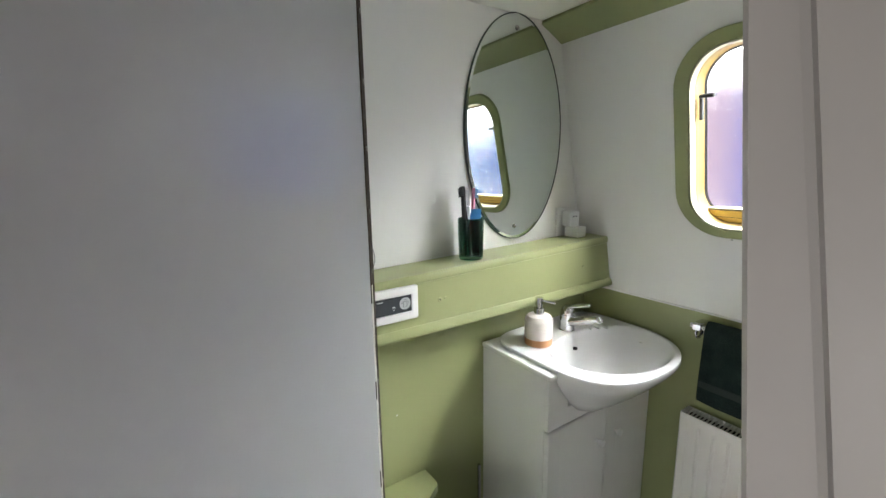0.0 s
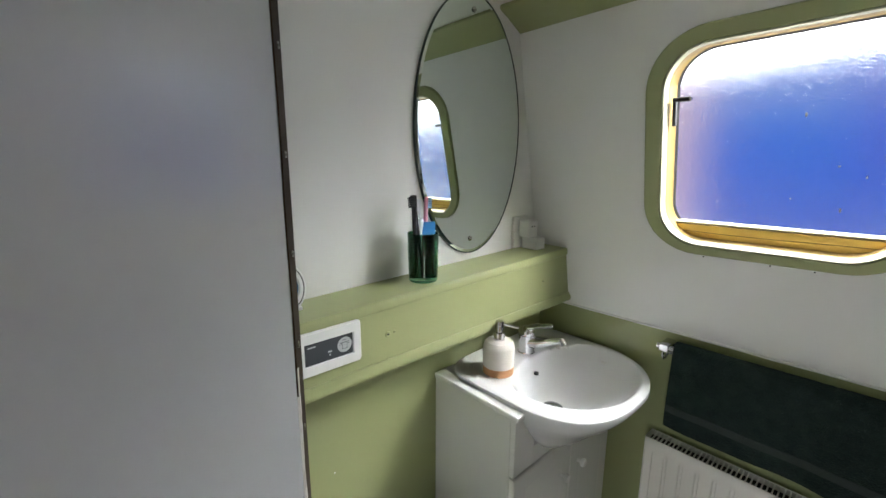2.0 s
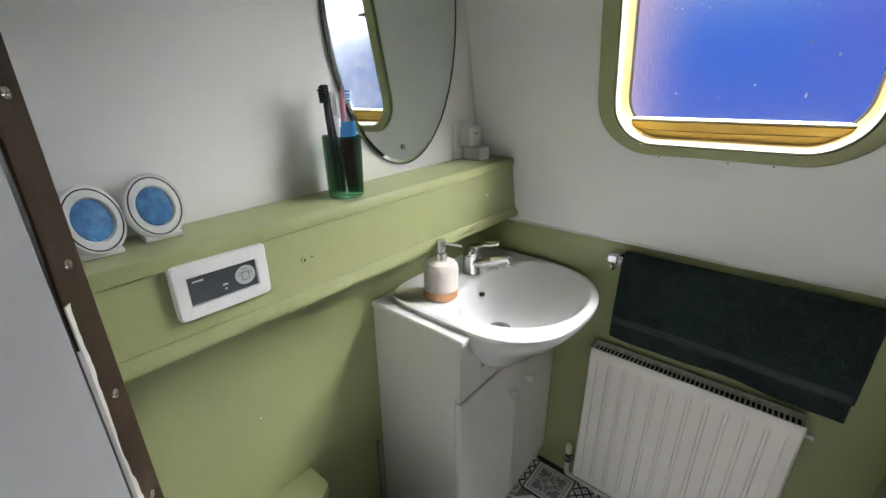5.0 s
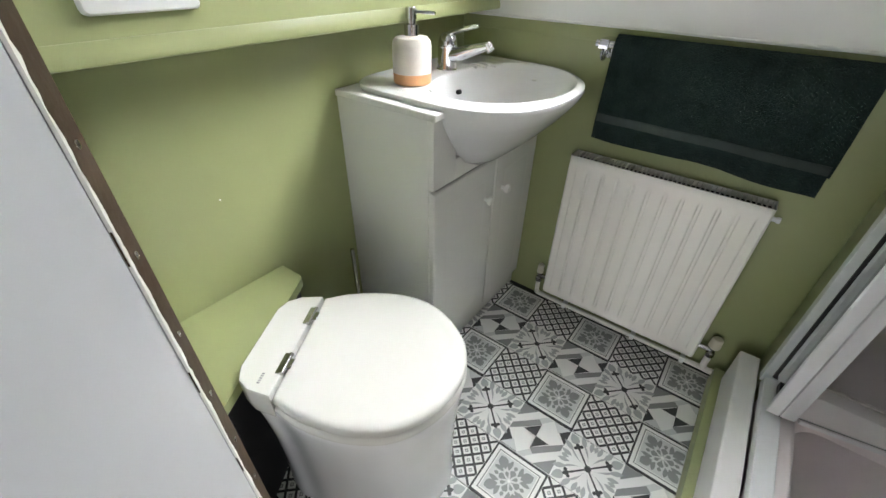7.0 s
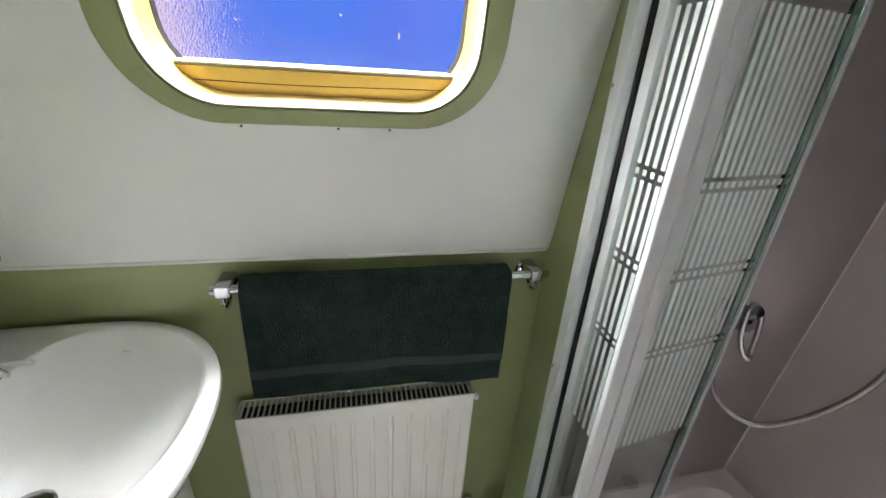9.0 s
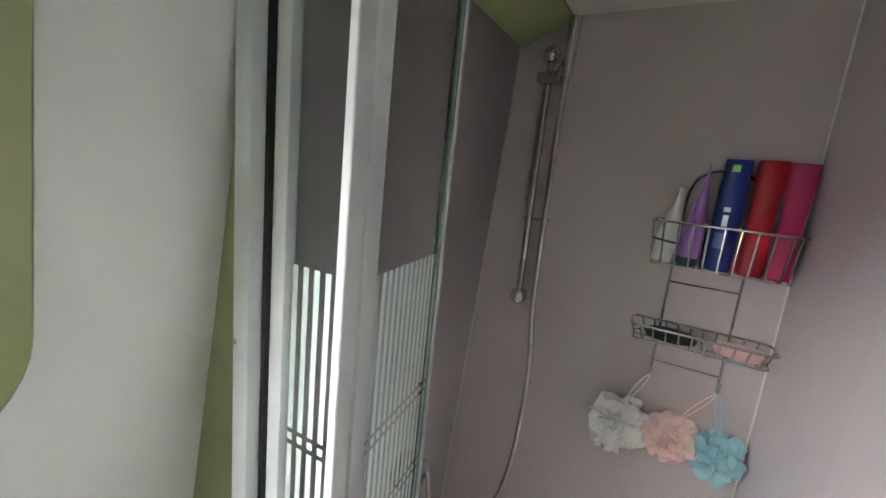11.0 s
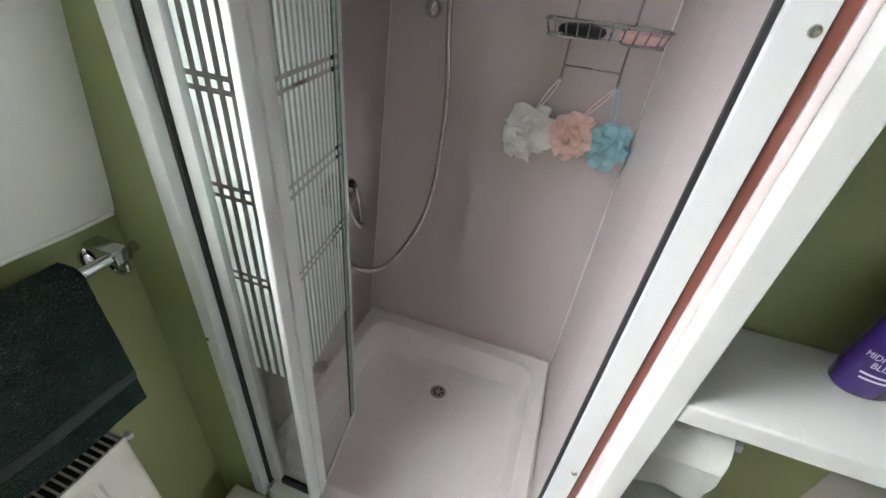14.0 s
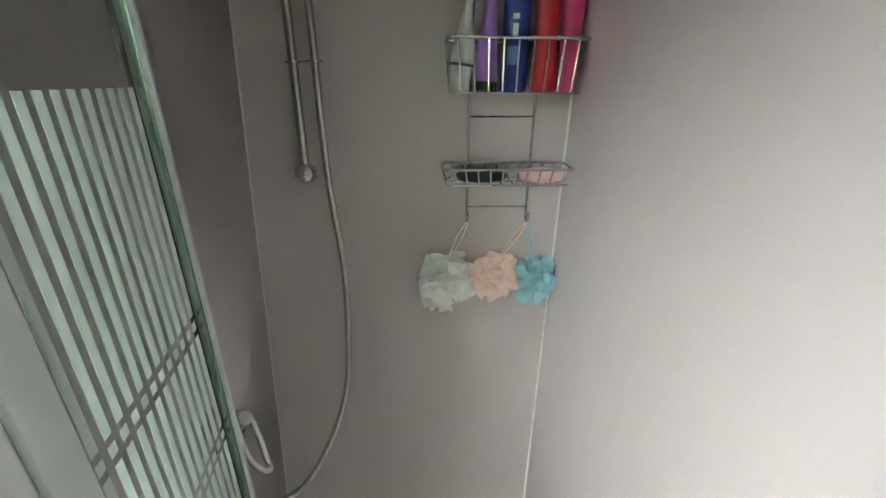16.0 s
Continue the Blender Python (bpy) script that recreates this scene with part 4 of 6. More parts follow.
bm = B()
BX = 1.176
grid_faces(bm, [
    oval(BX, 0.885, 0.10, 0.030, 0.05, 0.640), oval(BX, 0.885, 0.150, 0.060, 0.10, 0.665), oval(BX, 0.89, 0.190, 0.110, 0.15, 0.705),
    oval(BX, 0.91, 0.222, 0.170, 0.20, 0.755), oval(BX, 0.925, 0.243, 0.215, 0.235, 0.800, 3.5), oval(BX, 0.93, 0.252, 0.236, 0.243, 0.822, 5),
    oval(BX, 0.93, 0.256, 0.243, 0.246, 0.838, 6), oval(BX, 0.93, 0.254, 0.241, 0.246, 0.846, 6), oval(BX, 0.93, 0.246, 0.233, 0.242, 0.850, 6),
    oval(BX, 0.925, 0.236, 0.218, 0.222, 0.8505, 3.6), oval(BX + 0.012, 0.912, 0.217, 0.199, 0.125, 0.8490, 2.0), oval(BX + 0.012, 0.911, 0.210, 0.191, 0.117, 0.842, 2), oval(BX + 0.011, 0.911, 0.198, 0.179, 0.109, 0.824, 2),
    oval(BX + 0.006, 0.913, 0.170, 0.153, 0.095, 0.788, 2), oval(BX, 0.916, 0.135, 0.121, 0.080, 0.755, 2), oval(BX - 0.008, 0.921, 0.098, 0.087, 0.064, 0.728, 2), oval(BX - 0.015, 0.927, 0.060, 0.053, 0.045, 0.710, 2),
    oval(BX - 0.020, 0.932, 0.030, 0.030, 0.030, 0.702, 2), oval(BX - 0.020, 0.932, 0.012, 0.012, 0.012, 0.7005, 2)], True, True, True)
part("bowl", bm, M_CERAMIC, basin)
bm = B(); lathe(bm, [(0.030, 0.0), (0.031, 0.003), (0.027, 0.005), (0.0155, 0.0035), (0.0145, 0.002)], 24, Matrix.Translation((BX - 0.020, 0.932, 0.7025)))
dr = part("drain_ring", bm, M_CHROME, basin, "chrome waste ring")
bm = B(); lathe(bm, [(0.0148, 0.0), (0.0148, 0.0016)], 20, Matrix.Translation((BX - 0.020, 0.932, 0.7035)))
part("drain_hole", bm, M_DARK, dr, "dark waste opening")
bm = B(); lathe(bm, [(0.0062, 0.0), (0.0062, 0.010)], 16, Matrix.Translation((1.168, 1.0085, 0.782)) @ Matrix.Rotation(radians(75), 4, "X"))
part("overflow_hole", bm, M_DARK, basin, "dark overflow hole")
for k in range(3):
    bm = B()
    tube(bm, smooth_path([(1.262 + 0.027 * k, 1.062 - 0.012 * k, 0.8275), (1.268 + 0.027 * k, 1.042 - 0.014 * k, 0.829), (1.272 + 0.026 * k, 1.018 - 0.016 * k, 0.8265)], 5), 0.0045, 8)
    part("soap_rib", bm, M_CERAMIC, basin)

# ---- tap ----
tap = thing("basin_tap", (1.2, 1.078, 0.828), "chrome single-lever basin tap", "tap")
TX, TY, TZ = 1.196, 1.066, 0.827
bm = B(); lathe(bm, [(0.0285, 0), (0.0285, 0.003), (0.0262, 0.006), (0.0255, 0.03), (0.0252, 0.054), (0.0262, 0.057), (0.0262, 0.060), (0.024, 0.061)], 28, Matrix.Translation((TX, TY, TZ)))
part("body", bm, M_CHROME, tap)
bm = B()
pts = smooth_path([(TX, TY + 0.004, TZ + 0.036), (TX + 0.004, TY - 0.032, TZ + 0.041), (TX + 0.011, TY - 0.078, TZ + 0.056), (TX + 0.017, TY - 0.116, TZ + 0.068)], 7)
rings = []
for i, p in enumerate(pts):
    t = i / (len(pts) - 1)
    a, c = 0.0235 * (1 - t) + 0.0120 * t, 0.0225 * (1 - t) + 0.0095 * t
    rings.append([p + Vector((a * math.cos(2 * math.pi * k / 20), 0.25 * c * math.sin(2 * math.pi * k / 20), c * math.sin(2 * math.pi * k / 20))) for k in range(20)])
grid_faces(bm, rings, True, True, True)
spout = part("spout", bm, M_CHROME, tap)
bm = B(); rod(bm, pts[-1] + Vector((0.0003, 0.004, 0.0040)), pts[-1] + Vector((0.001, -0.009, -0.0105)), 0.0115, 18, 0.0105)
part("aerator", bm, M_CHROME, spout)
bm = B(); lathe(bm, [(0.0245, 0), (0.0250, 0.004), (0.0238, 0.014), (0.0195, 0.023), (0.012, 0.0285), (0.001, 0.030)], 28, Matrix.Translation((TX, TY, TZ + 0.0605)) @ Matrix.Rotation(radians(9), 4, "X"))
part("dome", bm, M_CHROME, tap)
bm = B()
loop = smooth_path([(TX - 0.008, TY + 0.002, TZ + 0.083), (TX - 0.011, TY - 0.028, TZ + 0.095), (TX - 0.005, TY - 0.072, TZ + 0.108), (TX + 0.006, TY - 0.086, TZ + 0.111), (TX + 0.017, TY - 0.072, TZ + 0.108), (TX + 0.015, TY - 0.028, TZ + 0.095), (TX + 0.010, TY + 0.002, TZ + 0.083)], 7)
tube(bm, loop, 0.0052, 12)
part("lever", bm, M_CHROME, tap)

# ---- soap dispenser ----
soap = thing("soap_dispenser", (1.018, 1.036, 0.830), "off-white ceramic soap dispenser with a cork base", "soap dispenser")
SX, SY, SZ = 1.018, 1.036, 0.8302
bm = B(); lathe(bm, [(0.041, 0), (0.0445, 0.002), (0.0450, 0.024)], 32, Matrix.Translation((SX, SY, SZ)))
part("cork_base", bm, shade("tan cork band", (0.55, 0.28, 0.13), 0.7, vary=0.12, scale=60, bump=0.2), soap, "tan cork base")
bm = B(); lathe(bm, [(0.0450, 0.0245), (0.0452, 0.080), (0.0435, 0.090), (0.037, 0.098), (0.018, 0.1015), (0.015, 0.1025)], 32, Matrix.Translation((SX, SY, SZ)))
part("bottle", bm, shade("matt off-white ceramic", (0.72, 0.67, 0.62), 0.6, vary=0.06, scale=40, bump=0.25, grain=400), soap)
bm = B(); lathe(bm, [(0.0165, 0.102), (0.0165, 0.124), (0.0105, 0.126), (0.0105, 0.133), (0.0125, 0.134), (0.0125, 0.156), (0.011, 0.158), (0.001, 0.1585)], 20, Matrix.Translation((SX, SY, SZ)))
rod(bm, (SX, SY, SZ + 0.150), (SX + 0.020, SY - 0.052, SZ + 0.147), 0.0036, 10)
part("pump", bm, M_CHROME, soap, "chrome pump")

# ---- toilet ----
FV, SV, OV = Vector((0.5, -0.866, 0)), Vector((0.866, 0.5, 0)), Vector((0.516, 0.924, 0))
toilet = thing("toilet", (0.60, 0.78, 0), "white electric marine toilet with a closed round lid", "toilet")
HALF_W = ((-0.080, 0.088), (-0.066, 0.112), (-0.04, 0.122), (0.0, 0.131), (0.05, 0.155), (0.10, 0.168), (0.145, 0.1735), (0.20, 0.170), (0.24, 0.157), (0.275, 0.134), (0.305, 0.104), (0.328, 0.068), (0.341, 0.034), (0.345, 0.0))


def dloop(k, z, inset=0.0, back=0.004, mid=0.15):
    """Egg-shaped ring from a cut at the back to the round front, scaled by k about its middle."""
    side_pts = [(v, w) for v, w in HALF_W if v > back + 0.01]
    w_back = float(np.interp(back, [v for v, w in HALF_W], [w for v, w in HALF_W]))
    curve = smooth_path([(v, w, 0) for v, w in [(back, w_back)] + side_pts], 4)
    half = [(back, w_back * 0.5)] + [(p.x, max(0.0, p.y)) for p in curve]
    full = [(v, w) for v, w in half] + [(v, -w) for v, w in half[-2::-1]]
    out = []
    for v, w in full:
        d = Vector((v - mid, w))
        d *= k * max(0.0, 1 - inset / max(d.length, 1e-6))
        p = OV + SV * d.y + FV * (mid + d.x)
        out.append((p.x, p.y, z))
    return out


bm = B()
grid_faces(bm, [dloop(k, z, back=-0.075, mid=0.13) for k, z in ((0.91, 0.0), (0.925, 0.004), (0.92, 0.03), (0.91, 0.08), (0.915, 0.16), (0.93, 0.25), (0.958, 0.315), (0.978, 0.350), (0.985, 0.372), (0.985, 0.384), (0.97, 0.390))], True, True, True)
part("pan", bm, M_CERAMIC, toilet)
bm = B()
grid_faces(bm, [dloop(1.0, z, ins) for ins, z in ((0.008, 0.4115), (0.001, 0.417), (0.0, 0.428), (0.004, 0.4345), (0.012, 0.4385), (0.03, 0.4405), (0.07, 0.442), (0.12, 0.4425))], True, True, True)
part("lid", bm, M_LID, toilet, "glossy white lid")
bm = B()
grid_faces(bm, [dloop(1.0, z, ins) for ins, z in ((0.004, 0.391), (-0.001, 0.394), (-0.0015, 0.402), (0.003, 0.409), (0.008, 0.411))], True, True, True)
part("seat", bm, M_LID, toilet)
bm = B()
bp = []
for u, v in ((-0.133, 0.001), (-0.124, -0.045), (-0.108, -0.070), (-0.080, -0.082), (0.080, -0.082), (0.108, -0.070), (0.124, -0.045), (0.133, 0.001)):
    p = OV + SV * u + FV * v
    bp.append((p.x, p.y))
mid = Vector((sum(x for x, y in bp) / 8, sum(y for x, y in bp) / 8))
grid_faces(bm, [[(mid.x + (x - mid.x) * k, mid.y + (y - mid.y) * k, z) for x, y in bp] for k, z in ((0.98, 0.372), (1.0, 0.380), (1.0, 0.432), (0.985, 0.4395), (0.93, 0.4415))], True, True, True)
part("hinge_deck", bm, M_LID, toilet)
for u in (-0.062, 0.066):
    bm = B()
    p = OV + SV * u + FV * 0.003
    tm = Matrix(((SV.x, FV.x, 0, p.x), (SV.y, FV.y, 0, p.y), (0, 0, 1, 0.4435), (0, 0, 0, 1)))
    rod(bm, tm @ Vector((-0.024, 0, 0)), tm @ Vector((0.024, 0, 0)), 0.0048, 12)
    box(bm, -0.024, 0.024, -0.0125, 0.0, -0.0025, 0.0015, 0.001, 1, tm)
    box(bm, -0.012, 0.012, 0.0, 0.0125, -0.0005, 0.0015, 0.001, 1, tm)
    part("lid_hinge", bm, M_STEEL, toilet, "chrome lid hinge")
bm = B()
for k in range(5):
    p = OV + SV * (-0.110 + 0.0050 * k) - FV * 0.030
    tm = Matrix(((SV.x, FV.x, 0, p.x), (SV.y, FV.y, 0, p.y), (0, 0, 1, 0.4418), (0, 0, 0, 1)))
    box(bm, 0, 0.0026, -0.0035, 0.002, 0, 0.0004, 0, 1, tm)
part("print_bars", bm, shade("grey print", (0.2, 0.2, 0.22), 0.5), toilet)
for u, v in ((-0.138, 0.185), (-0.124, 0.218)):
    p = OV + SV * u + FV * v
    dd = (SV * u + FV * (v - 0.14)).normalized()
    bm = B(); lathe(bm, [(0.0095, -0.004), (0.0095, 0.006), (0.007, 0.009), (0.001, 0.010)], 16, Matrix.Translation((p.x, p.y, 0.062)) @ dd.to_track_quat("Z", "Y").to_matrix().to_4x4())
    part("bolt_cap", bm, M_PLASTIC, toilet)

# ---- ledge behind the toilet ----
ledge = thing("corner_ledge", (0.5, 1.1, 0.398), "olive painted corner ledge behind the toilet", "ledge")
bm = B()
lp2 = [(0.318, 0.905), (0.345, 0.913), (0.610, 1.073), (0.652, 1.100), (0.657, 1.112), (0.655, 1.181), (0.318, 1.181)]
mid = Vector((0.50, 1.08))
grid_faces(bm, [[(mid.x + (x - mid.x) * k, mid.y + (y - mid.y) * k, z) for x, y in lp2] for k, z in ((0.99, 0.398), (1.0, 0.401), (1.0, 0.420), (0.994, 0.4235))], True, True, True)
part("board", bm, M_GREEN, ledge)
# near-black sheet stands for the shade in the recess below the board
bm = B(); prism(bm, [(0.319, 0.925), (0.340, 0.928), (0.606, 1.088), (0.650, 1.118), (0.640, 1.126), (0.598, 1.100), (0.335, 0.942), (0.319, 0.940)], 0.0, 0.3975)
part("front_panel", bm, M_DARK, ledge, "near-black panel painting the shade under the ledge")

# ---- toilet brush ----
tb = thing("toilet_brush", (0.842, 1.128, 0), "slim steel toilet brush standing beside the cabinet", "toilet brush")
bm = B(); lathe(bm, [(0.036, 0), (0.037, 0.004), (0.037, 0.11), (0.034, 0.116), (0.012, 0.12)], 24, Matrix.Translation((0.842, 1.128, 0)))
part("holder", bm, M_DARK, tb)
bm = B(); rod(bm, (0.842, 1.128, 0.119), (0.846, 1.136, 0.385), 0.0062, 12)
part("handle", bm, M_STEEL, tb, "steel handle")

# ---- towel rail and towel ----
rail = thing("towel_rail", (1.388, 0.41, 0.88), "chrome wall-mounted towel rail", "towel rail")
RX, RZ = 1.384, 0.906
bm = B(); rod(bm, (RX, 0.735, RZ), (RX, 0.090, RZ), 0.0085, 14)
part("bar", bm, M_CHROME, rail)
for y in (0.714, 0.118):
    bm = B()
    lathe(bm, [(0.023, 0), (0.023, 0.006), (0.019, 0.010), (0.008, 0.012)], 20, Matrix.Translation((1.4395, y, RZ - 0.016)) @ Matrix.Rotation(radians(-90), 4, "Y"))
    tube(bm, [(RX + 0.01 + 0.02 * math.cos(a), y, RZ - 0.018 + 0.02 * math.sin(a)) for a in [i * math.pi / 8 for i in range(17)]], 0.004, 8)
    box(bm, RX - 0.012, RX + 0.052, y - 0.013, y + 0.013, RZ - 0.011, RZ + 0.012, 0.004)
    part("bracket", bm, M_CHROME, rail)



def terry(name, color):
    """Looped cotton pile: fine nubs over slow patches."""
    m = shade(name, color, 0.95, vary=0.55, scale=30, bump=0.0)
    n, l = m.node_tree.nodes, m.node_tree.links
    b = n["Principled BSDF"]
    tc, vo, ns, add, bp = n.new("ShaderNodeTexCoord"), n.new("ShaderNodeTexVoronoi"), n.new("ShaderNodeTexNoise"), n.new("ShaderNodeMath"), n.new("ShaderNodeBump")
    vo.inputs["Scale"].default_value, ns.inputs["Scale"].default_value, ns.inputs["Detail"].default_value = 330, 120, 5
    l.new(tc.outputs["Object"], vo.inputs["Vector"])
    l.new(tc.outputs["Object"], ns.inputs["Vector"])
    add.operation = "SUBTRACT"
    l.new(ns.outputs["Fac"], add.inputs[0])
    l.new(vo.outputs["Distance"], add.inputs[1])
    bp.inputs["Strength"].default_value, bp.inputs["Distance"].default_value = 1.0, 0.004
    l.new(add.outputs[0], bp.inputs["Height"])
    l.new(bp.outputs["Normal"], b.inputs["Normal"])
    b.inputs["Specular IOR Level"].default_value = 0.05
    b.inputs["Sheen Weight"].default_value, b.inputs["Sheen Roughness"].default_value = 0.12, 0.5
    b.inputs["Sheen Tint"].default_value = (0.25, 0.40, 0.34, 1)
    return m


M_TOWEL = terry("dark green terry", (0.021, 0.033, 0.030))
towel = thing("towel", (RX, 0.43, 0.66), "dark green terry towel folded over the rail", "towel")


def towel_layer(y0, y1, zf0, zf1, off, back):
    """One folded layer: up behind the rail, over it and down in front."""
    b2 = B()
    rr = []
    ny = 60
    for i in range(ny + 1):
        t = i / ny
        y = y0 + (y1 - y0) * t
        zb = zf0 + (zf1 - zf0) * t + 0.004 * math.sin(9 * t + off * 300)
        prof = []
        m = 30
        for side in (1, -1):
            th = off + (0.0045 if side > 0 else -0.0045)
            line = []
            for j in range(m + 1):
                q = j / m
                if q < 0.62:
                    k = q / 0.62
                    z = zb + (RZ - zb) * k
                    sway = 0.004 * math.sin(7 * t + 3 * k) * (1 - k) + 0.003 * math.sin(17 * t + 1) * (1 - k)
                    line.append((RX - (0.011 + th) - sway - 0.006 * (1 - k), z))
                elif q < 0.80:
                    a = math.pi * (q - 0.62) / 0.18
                    line.append((RX - (0.011 + th) * math.cos(a), RZ + (0.011 + th) * math.sin(a)))
                else:
                    k = (q - 0.80) / 0.20
                    line.append((RX + (0.011 + th), RZ - (RZ - back) * k))
            prof.append(line)
        ring = prof[0] + prof[1][::-1]
        rr.append([(x + 0.0011 * noise.noise((x * 300, y * 160, z * 160)), y + 0.0015 * noise.noise((z * 40, 3, off)), z + 0.0009 * noise.noise((y * 130, z * 90, x * 100))) for x, z in ring])
    grid_faces(b2, rr, True, True, True)
    return b2


part("outer_fold", towel_layer(0.684, 0.182, 0.686, 0.668, 0.0115, 0.76), M_TOWEL, towel)
part("inner_fold", towel_layer(0.681, 0.176, 0.700, 0.712, 0.0022, 0.74), M_TOWEL, towel)
bm = B()
rr = []
for i in range(41):
    t = i / 40
    y = 0.683 - 0.500 * t
    zc = 0.740 - 0.012 * t
    xx = RX - 0.0295 - 0.004 * math.sin(7 * t + 0.7) * 0.7 - 0.003 * math.sin(17 * t + 1) * 0.7 - 0.004
    rr.append([(xx + 0.003, y, zc - 0.011), (xx, y, zc - 0.010), (xx - 0.0005, y, zc), (xx, y, zc + 0.010), (xx + 0.003, y, zc + 0.011)])
grid_faces(bm, rr, True, True, True)
part("woven_band", bm, shade("woven towel band", (0.024, 0.036, 0.034), 0.8, vary=0.1, scale=40, bump=0.4, grain=600), towel, "smoother woven band")

# ---- radiator ----
rad = thing("radiator", (1.39, 0.48, 0.08), "white ribbed panel radiator under the towel", "radiator")
RY0, RY1, RZ0, RZ1, RXF, RXB = 0.228, 0.733, 0.086, 0.610, 1.360, 1.424
bm = B()
ribs = 11
pitch = (RY1 - RY0 - 0.044) / ribs
cols = [(RY0, 0.006), (RY0 + 0.002, 0.002), (RY0 + 0.006, 0.0)]
for k in range(ribs):
    y = RY0 + 0.022 + pitch * k
    cols += [(y + 0.0005, 1.0), (y + pitch * 0.07, 1.0), (y + pitch * 0.15, 0.0), (y + pitch * 0.85, 0.0), (y + pitch * 0.93, 1.0), (y + pitch - 0.0005, 1.0)]
cols += [(RY1 - 0.006, 0.0), (RY1 - 0.002, 0.002), (RY1, 0.006)]
rows_r = []
for dz, groove, lip in ((0, 0, 0.006), (0.004, 0, 0.003), (0.012, 0, 0.0), (0.024, 0, 0.0), (0.032, 0.5, 0.0), (0.042, 1, 0.0)):
    rows_r.append((RZ0 + dz, groove, lip))
rows_r += [(RZ1 - (z - RZ0), groove, lip) for z, groove, lip in rows_r[::-1]]
grid_faces(bm, [[(RXF + (0.0055 * d * groove if d == 1.0 else d) + lip, y, z) for y, d in cols] for z, groove, lip in rows_r], False)
part("front_panel", bm, M_RAD, rad)
bm = B(); box(bm, RXB - 0.006, RXB, RY0, RY1, RZ0, RZ1, 0.002)
part("back_panel", bm, M_RAD, rad)
for y in (RY0, RY1 - 0.003):
    bm = B(); box(bm, RXF + 0.007, RXB - 0.004, y, y + 0.003, RZ0 + 0.008, RZ1 + 0.003, 0.001)
    part("end_cap", bm, M_RAD, rad)
bm = B()
gx0, gx1 = RXF + 0.006, RXB - 0.002
for k in range(45):
    y = RY0 + 0.008 + (RY1 - RY0 - 0.016) * k / 44
    box(bm, gx0 + 0.004, gx1 - 0.004, y - 0.0016, y + 0.0016, RZ1 - 0.003, RZ1 + 0.0015)
box(bm, gx0, gx0 + 0.005, RY0 + 0.003, RY1 - 0.003, RZ1 - 0.008, RZ1 + 0.002, 0.001)
box(bm, gx1 - 0.005, gx1, RY0 + 0.003, RY1 - 0.003, RZ1 - 0.008, RZ1 + 0.002, 0.001)
part("top_grille", bm, M_RAD, rad, "slotted white top grille")
# dark box paints the shade that shows through the grille slots
bm = B(); box(bm, RXF + 0.014, RXB - 0.009, RY0 + 0.006, RY1 - 0.006, RZ0 + 0.02, RZ1 - 0.012)
part("core", bm, shade("near-black radiator core", (0.03, 0.027, 0.024), 0.8, vary=0.3, scale=50), rad, "near-black box for the shade under the grille")
bm = B(); rod(bm, (1.392, RY0 - 0.0005, 0.578), (1.392, RY0 - 0.016, 0.578), 0.006, 10); box(bm, 1.386, 1.398, RY0 - 0.020, RY0 - 0.012, 0.572, 0.584, 0.001)
part("bleed_valve", bm, M_PLASTIC, rad, "small bleed valve")
M_PIPE = shade("white painted copper pipe", (0.74, 0.72, 0.67), 0.4, vary=0.06, scale=20, bump=0.2, dirt=(0.5, 0.47, 0.42))
pipe = thing("heating_pipe", (1.41, 0.47, 0.0), "white painted heating pipe along the skirting", "pipe")
bm = B(); tube(bm, smooth_path([(1.413, 0.176, 0.024), (1.413, 0.45, 0.024), (1.413, 0.74, 0.024), (1.413, 0.766, 0.03), (1.413, 0.771, 0.055), (1.413, 0.771, 0.085)], 6), 0.0085, 12)
part("long_run", bm, M_PIPE, pipe)
bm = B(); tube(bm, smooth_path([(1.413, 0.150, 0.024), (1.413, 0.176, 0.024), (1.413, 0.186, 0.03), (1.413, 0.187, 0.06), (1.413, 0.187, 0.085)], 6), 0.0095, 12)
part("riser", bm, M_PIPE, pipe)
for y in (0.655, 0.405, 0.245):
    bm = B(); box(bm, 1.401, 1.4395, y - 0.007, y + 0.007, 0.013, 0.037, 0.003)
    part("pipe_clip", bm, M_PLASTIC, pipe)
for y, s, r in ((0.771, -1, 0.0115), (0.187, 1, 0.016)):
    v = thing("radiator_valve", (1.413, y, 0.08), "white-capped chrome radiator valve", "valve", "radiator valves")
    bm = B(); lathe(bm, [(0.011, 0), (0.0125, 0.003), (0.0125, 0.016), (0.009, 0.02), (0.009, 0.036), (0.012, 0.040)], 14, Matrix.Translation((1.413, y, 0.082)))
    rod(bm, (1.413, y, 0.108), (1.413, y + s * 0.045, 0.108), 0.0085, 12)
    part("body", bm, M_STEEL, v)
    bm = B(); lathe(bm, [(r, 0), (r * 1.05, 0.003), (r * 0.95, 0.032), (r * 0.8, 0.036), (0.001, 0.037)], 18, Matrix.Translation((1.413, y, 0.1225)))
    part("cap", bm, shade("yellowed white cap", (0.70, 0.66, 0.54), 0.4), v, "yellowed white cap")

# ---- shower tray ----
tray = thing("shower_tray", (1.0, -0.29, 0.0), "white acrylic square shower tray with rounded corners", "shower tray")
TXC, TYC = 1.009, -0.288


def tray_ring(w, h, r, z, dy=0.0):
    return [(TXC + u, TYC + dy + v, z) for u, v in rounded(w, h, r, 8)]


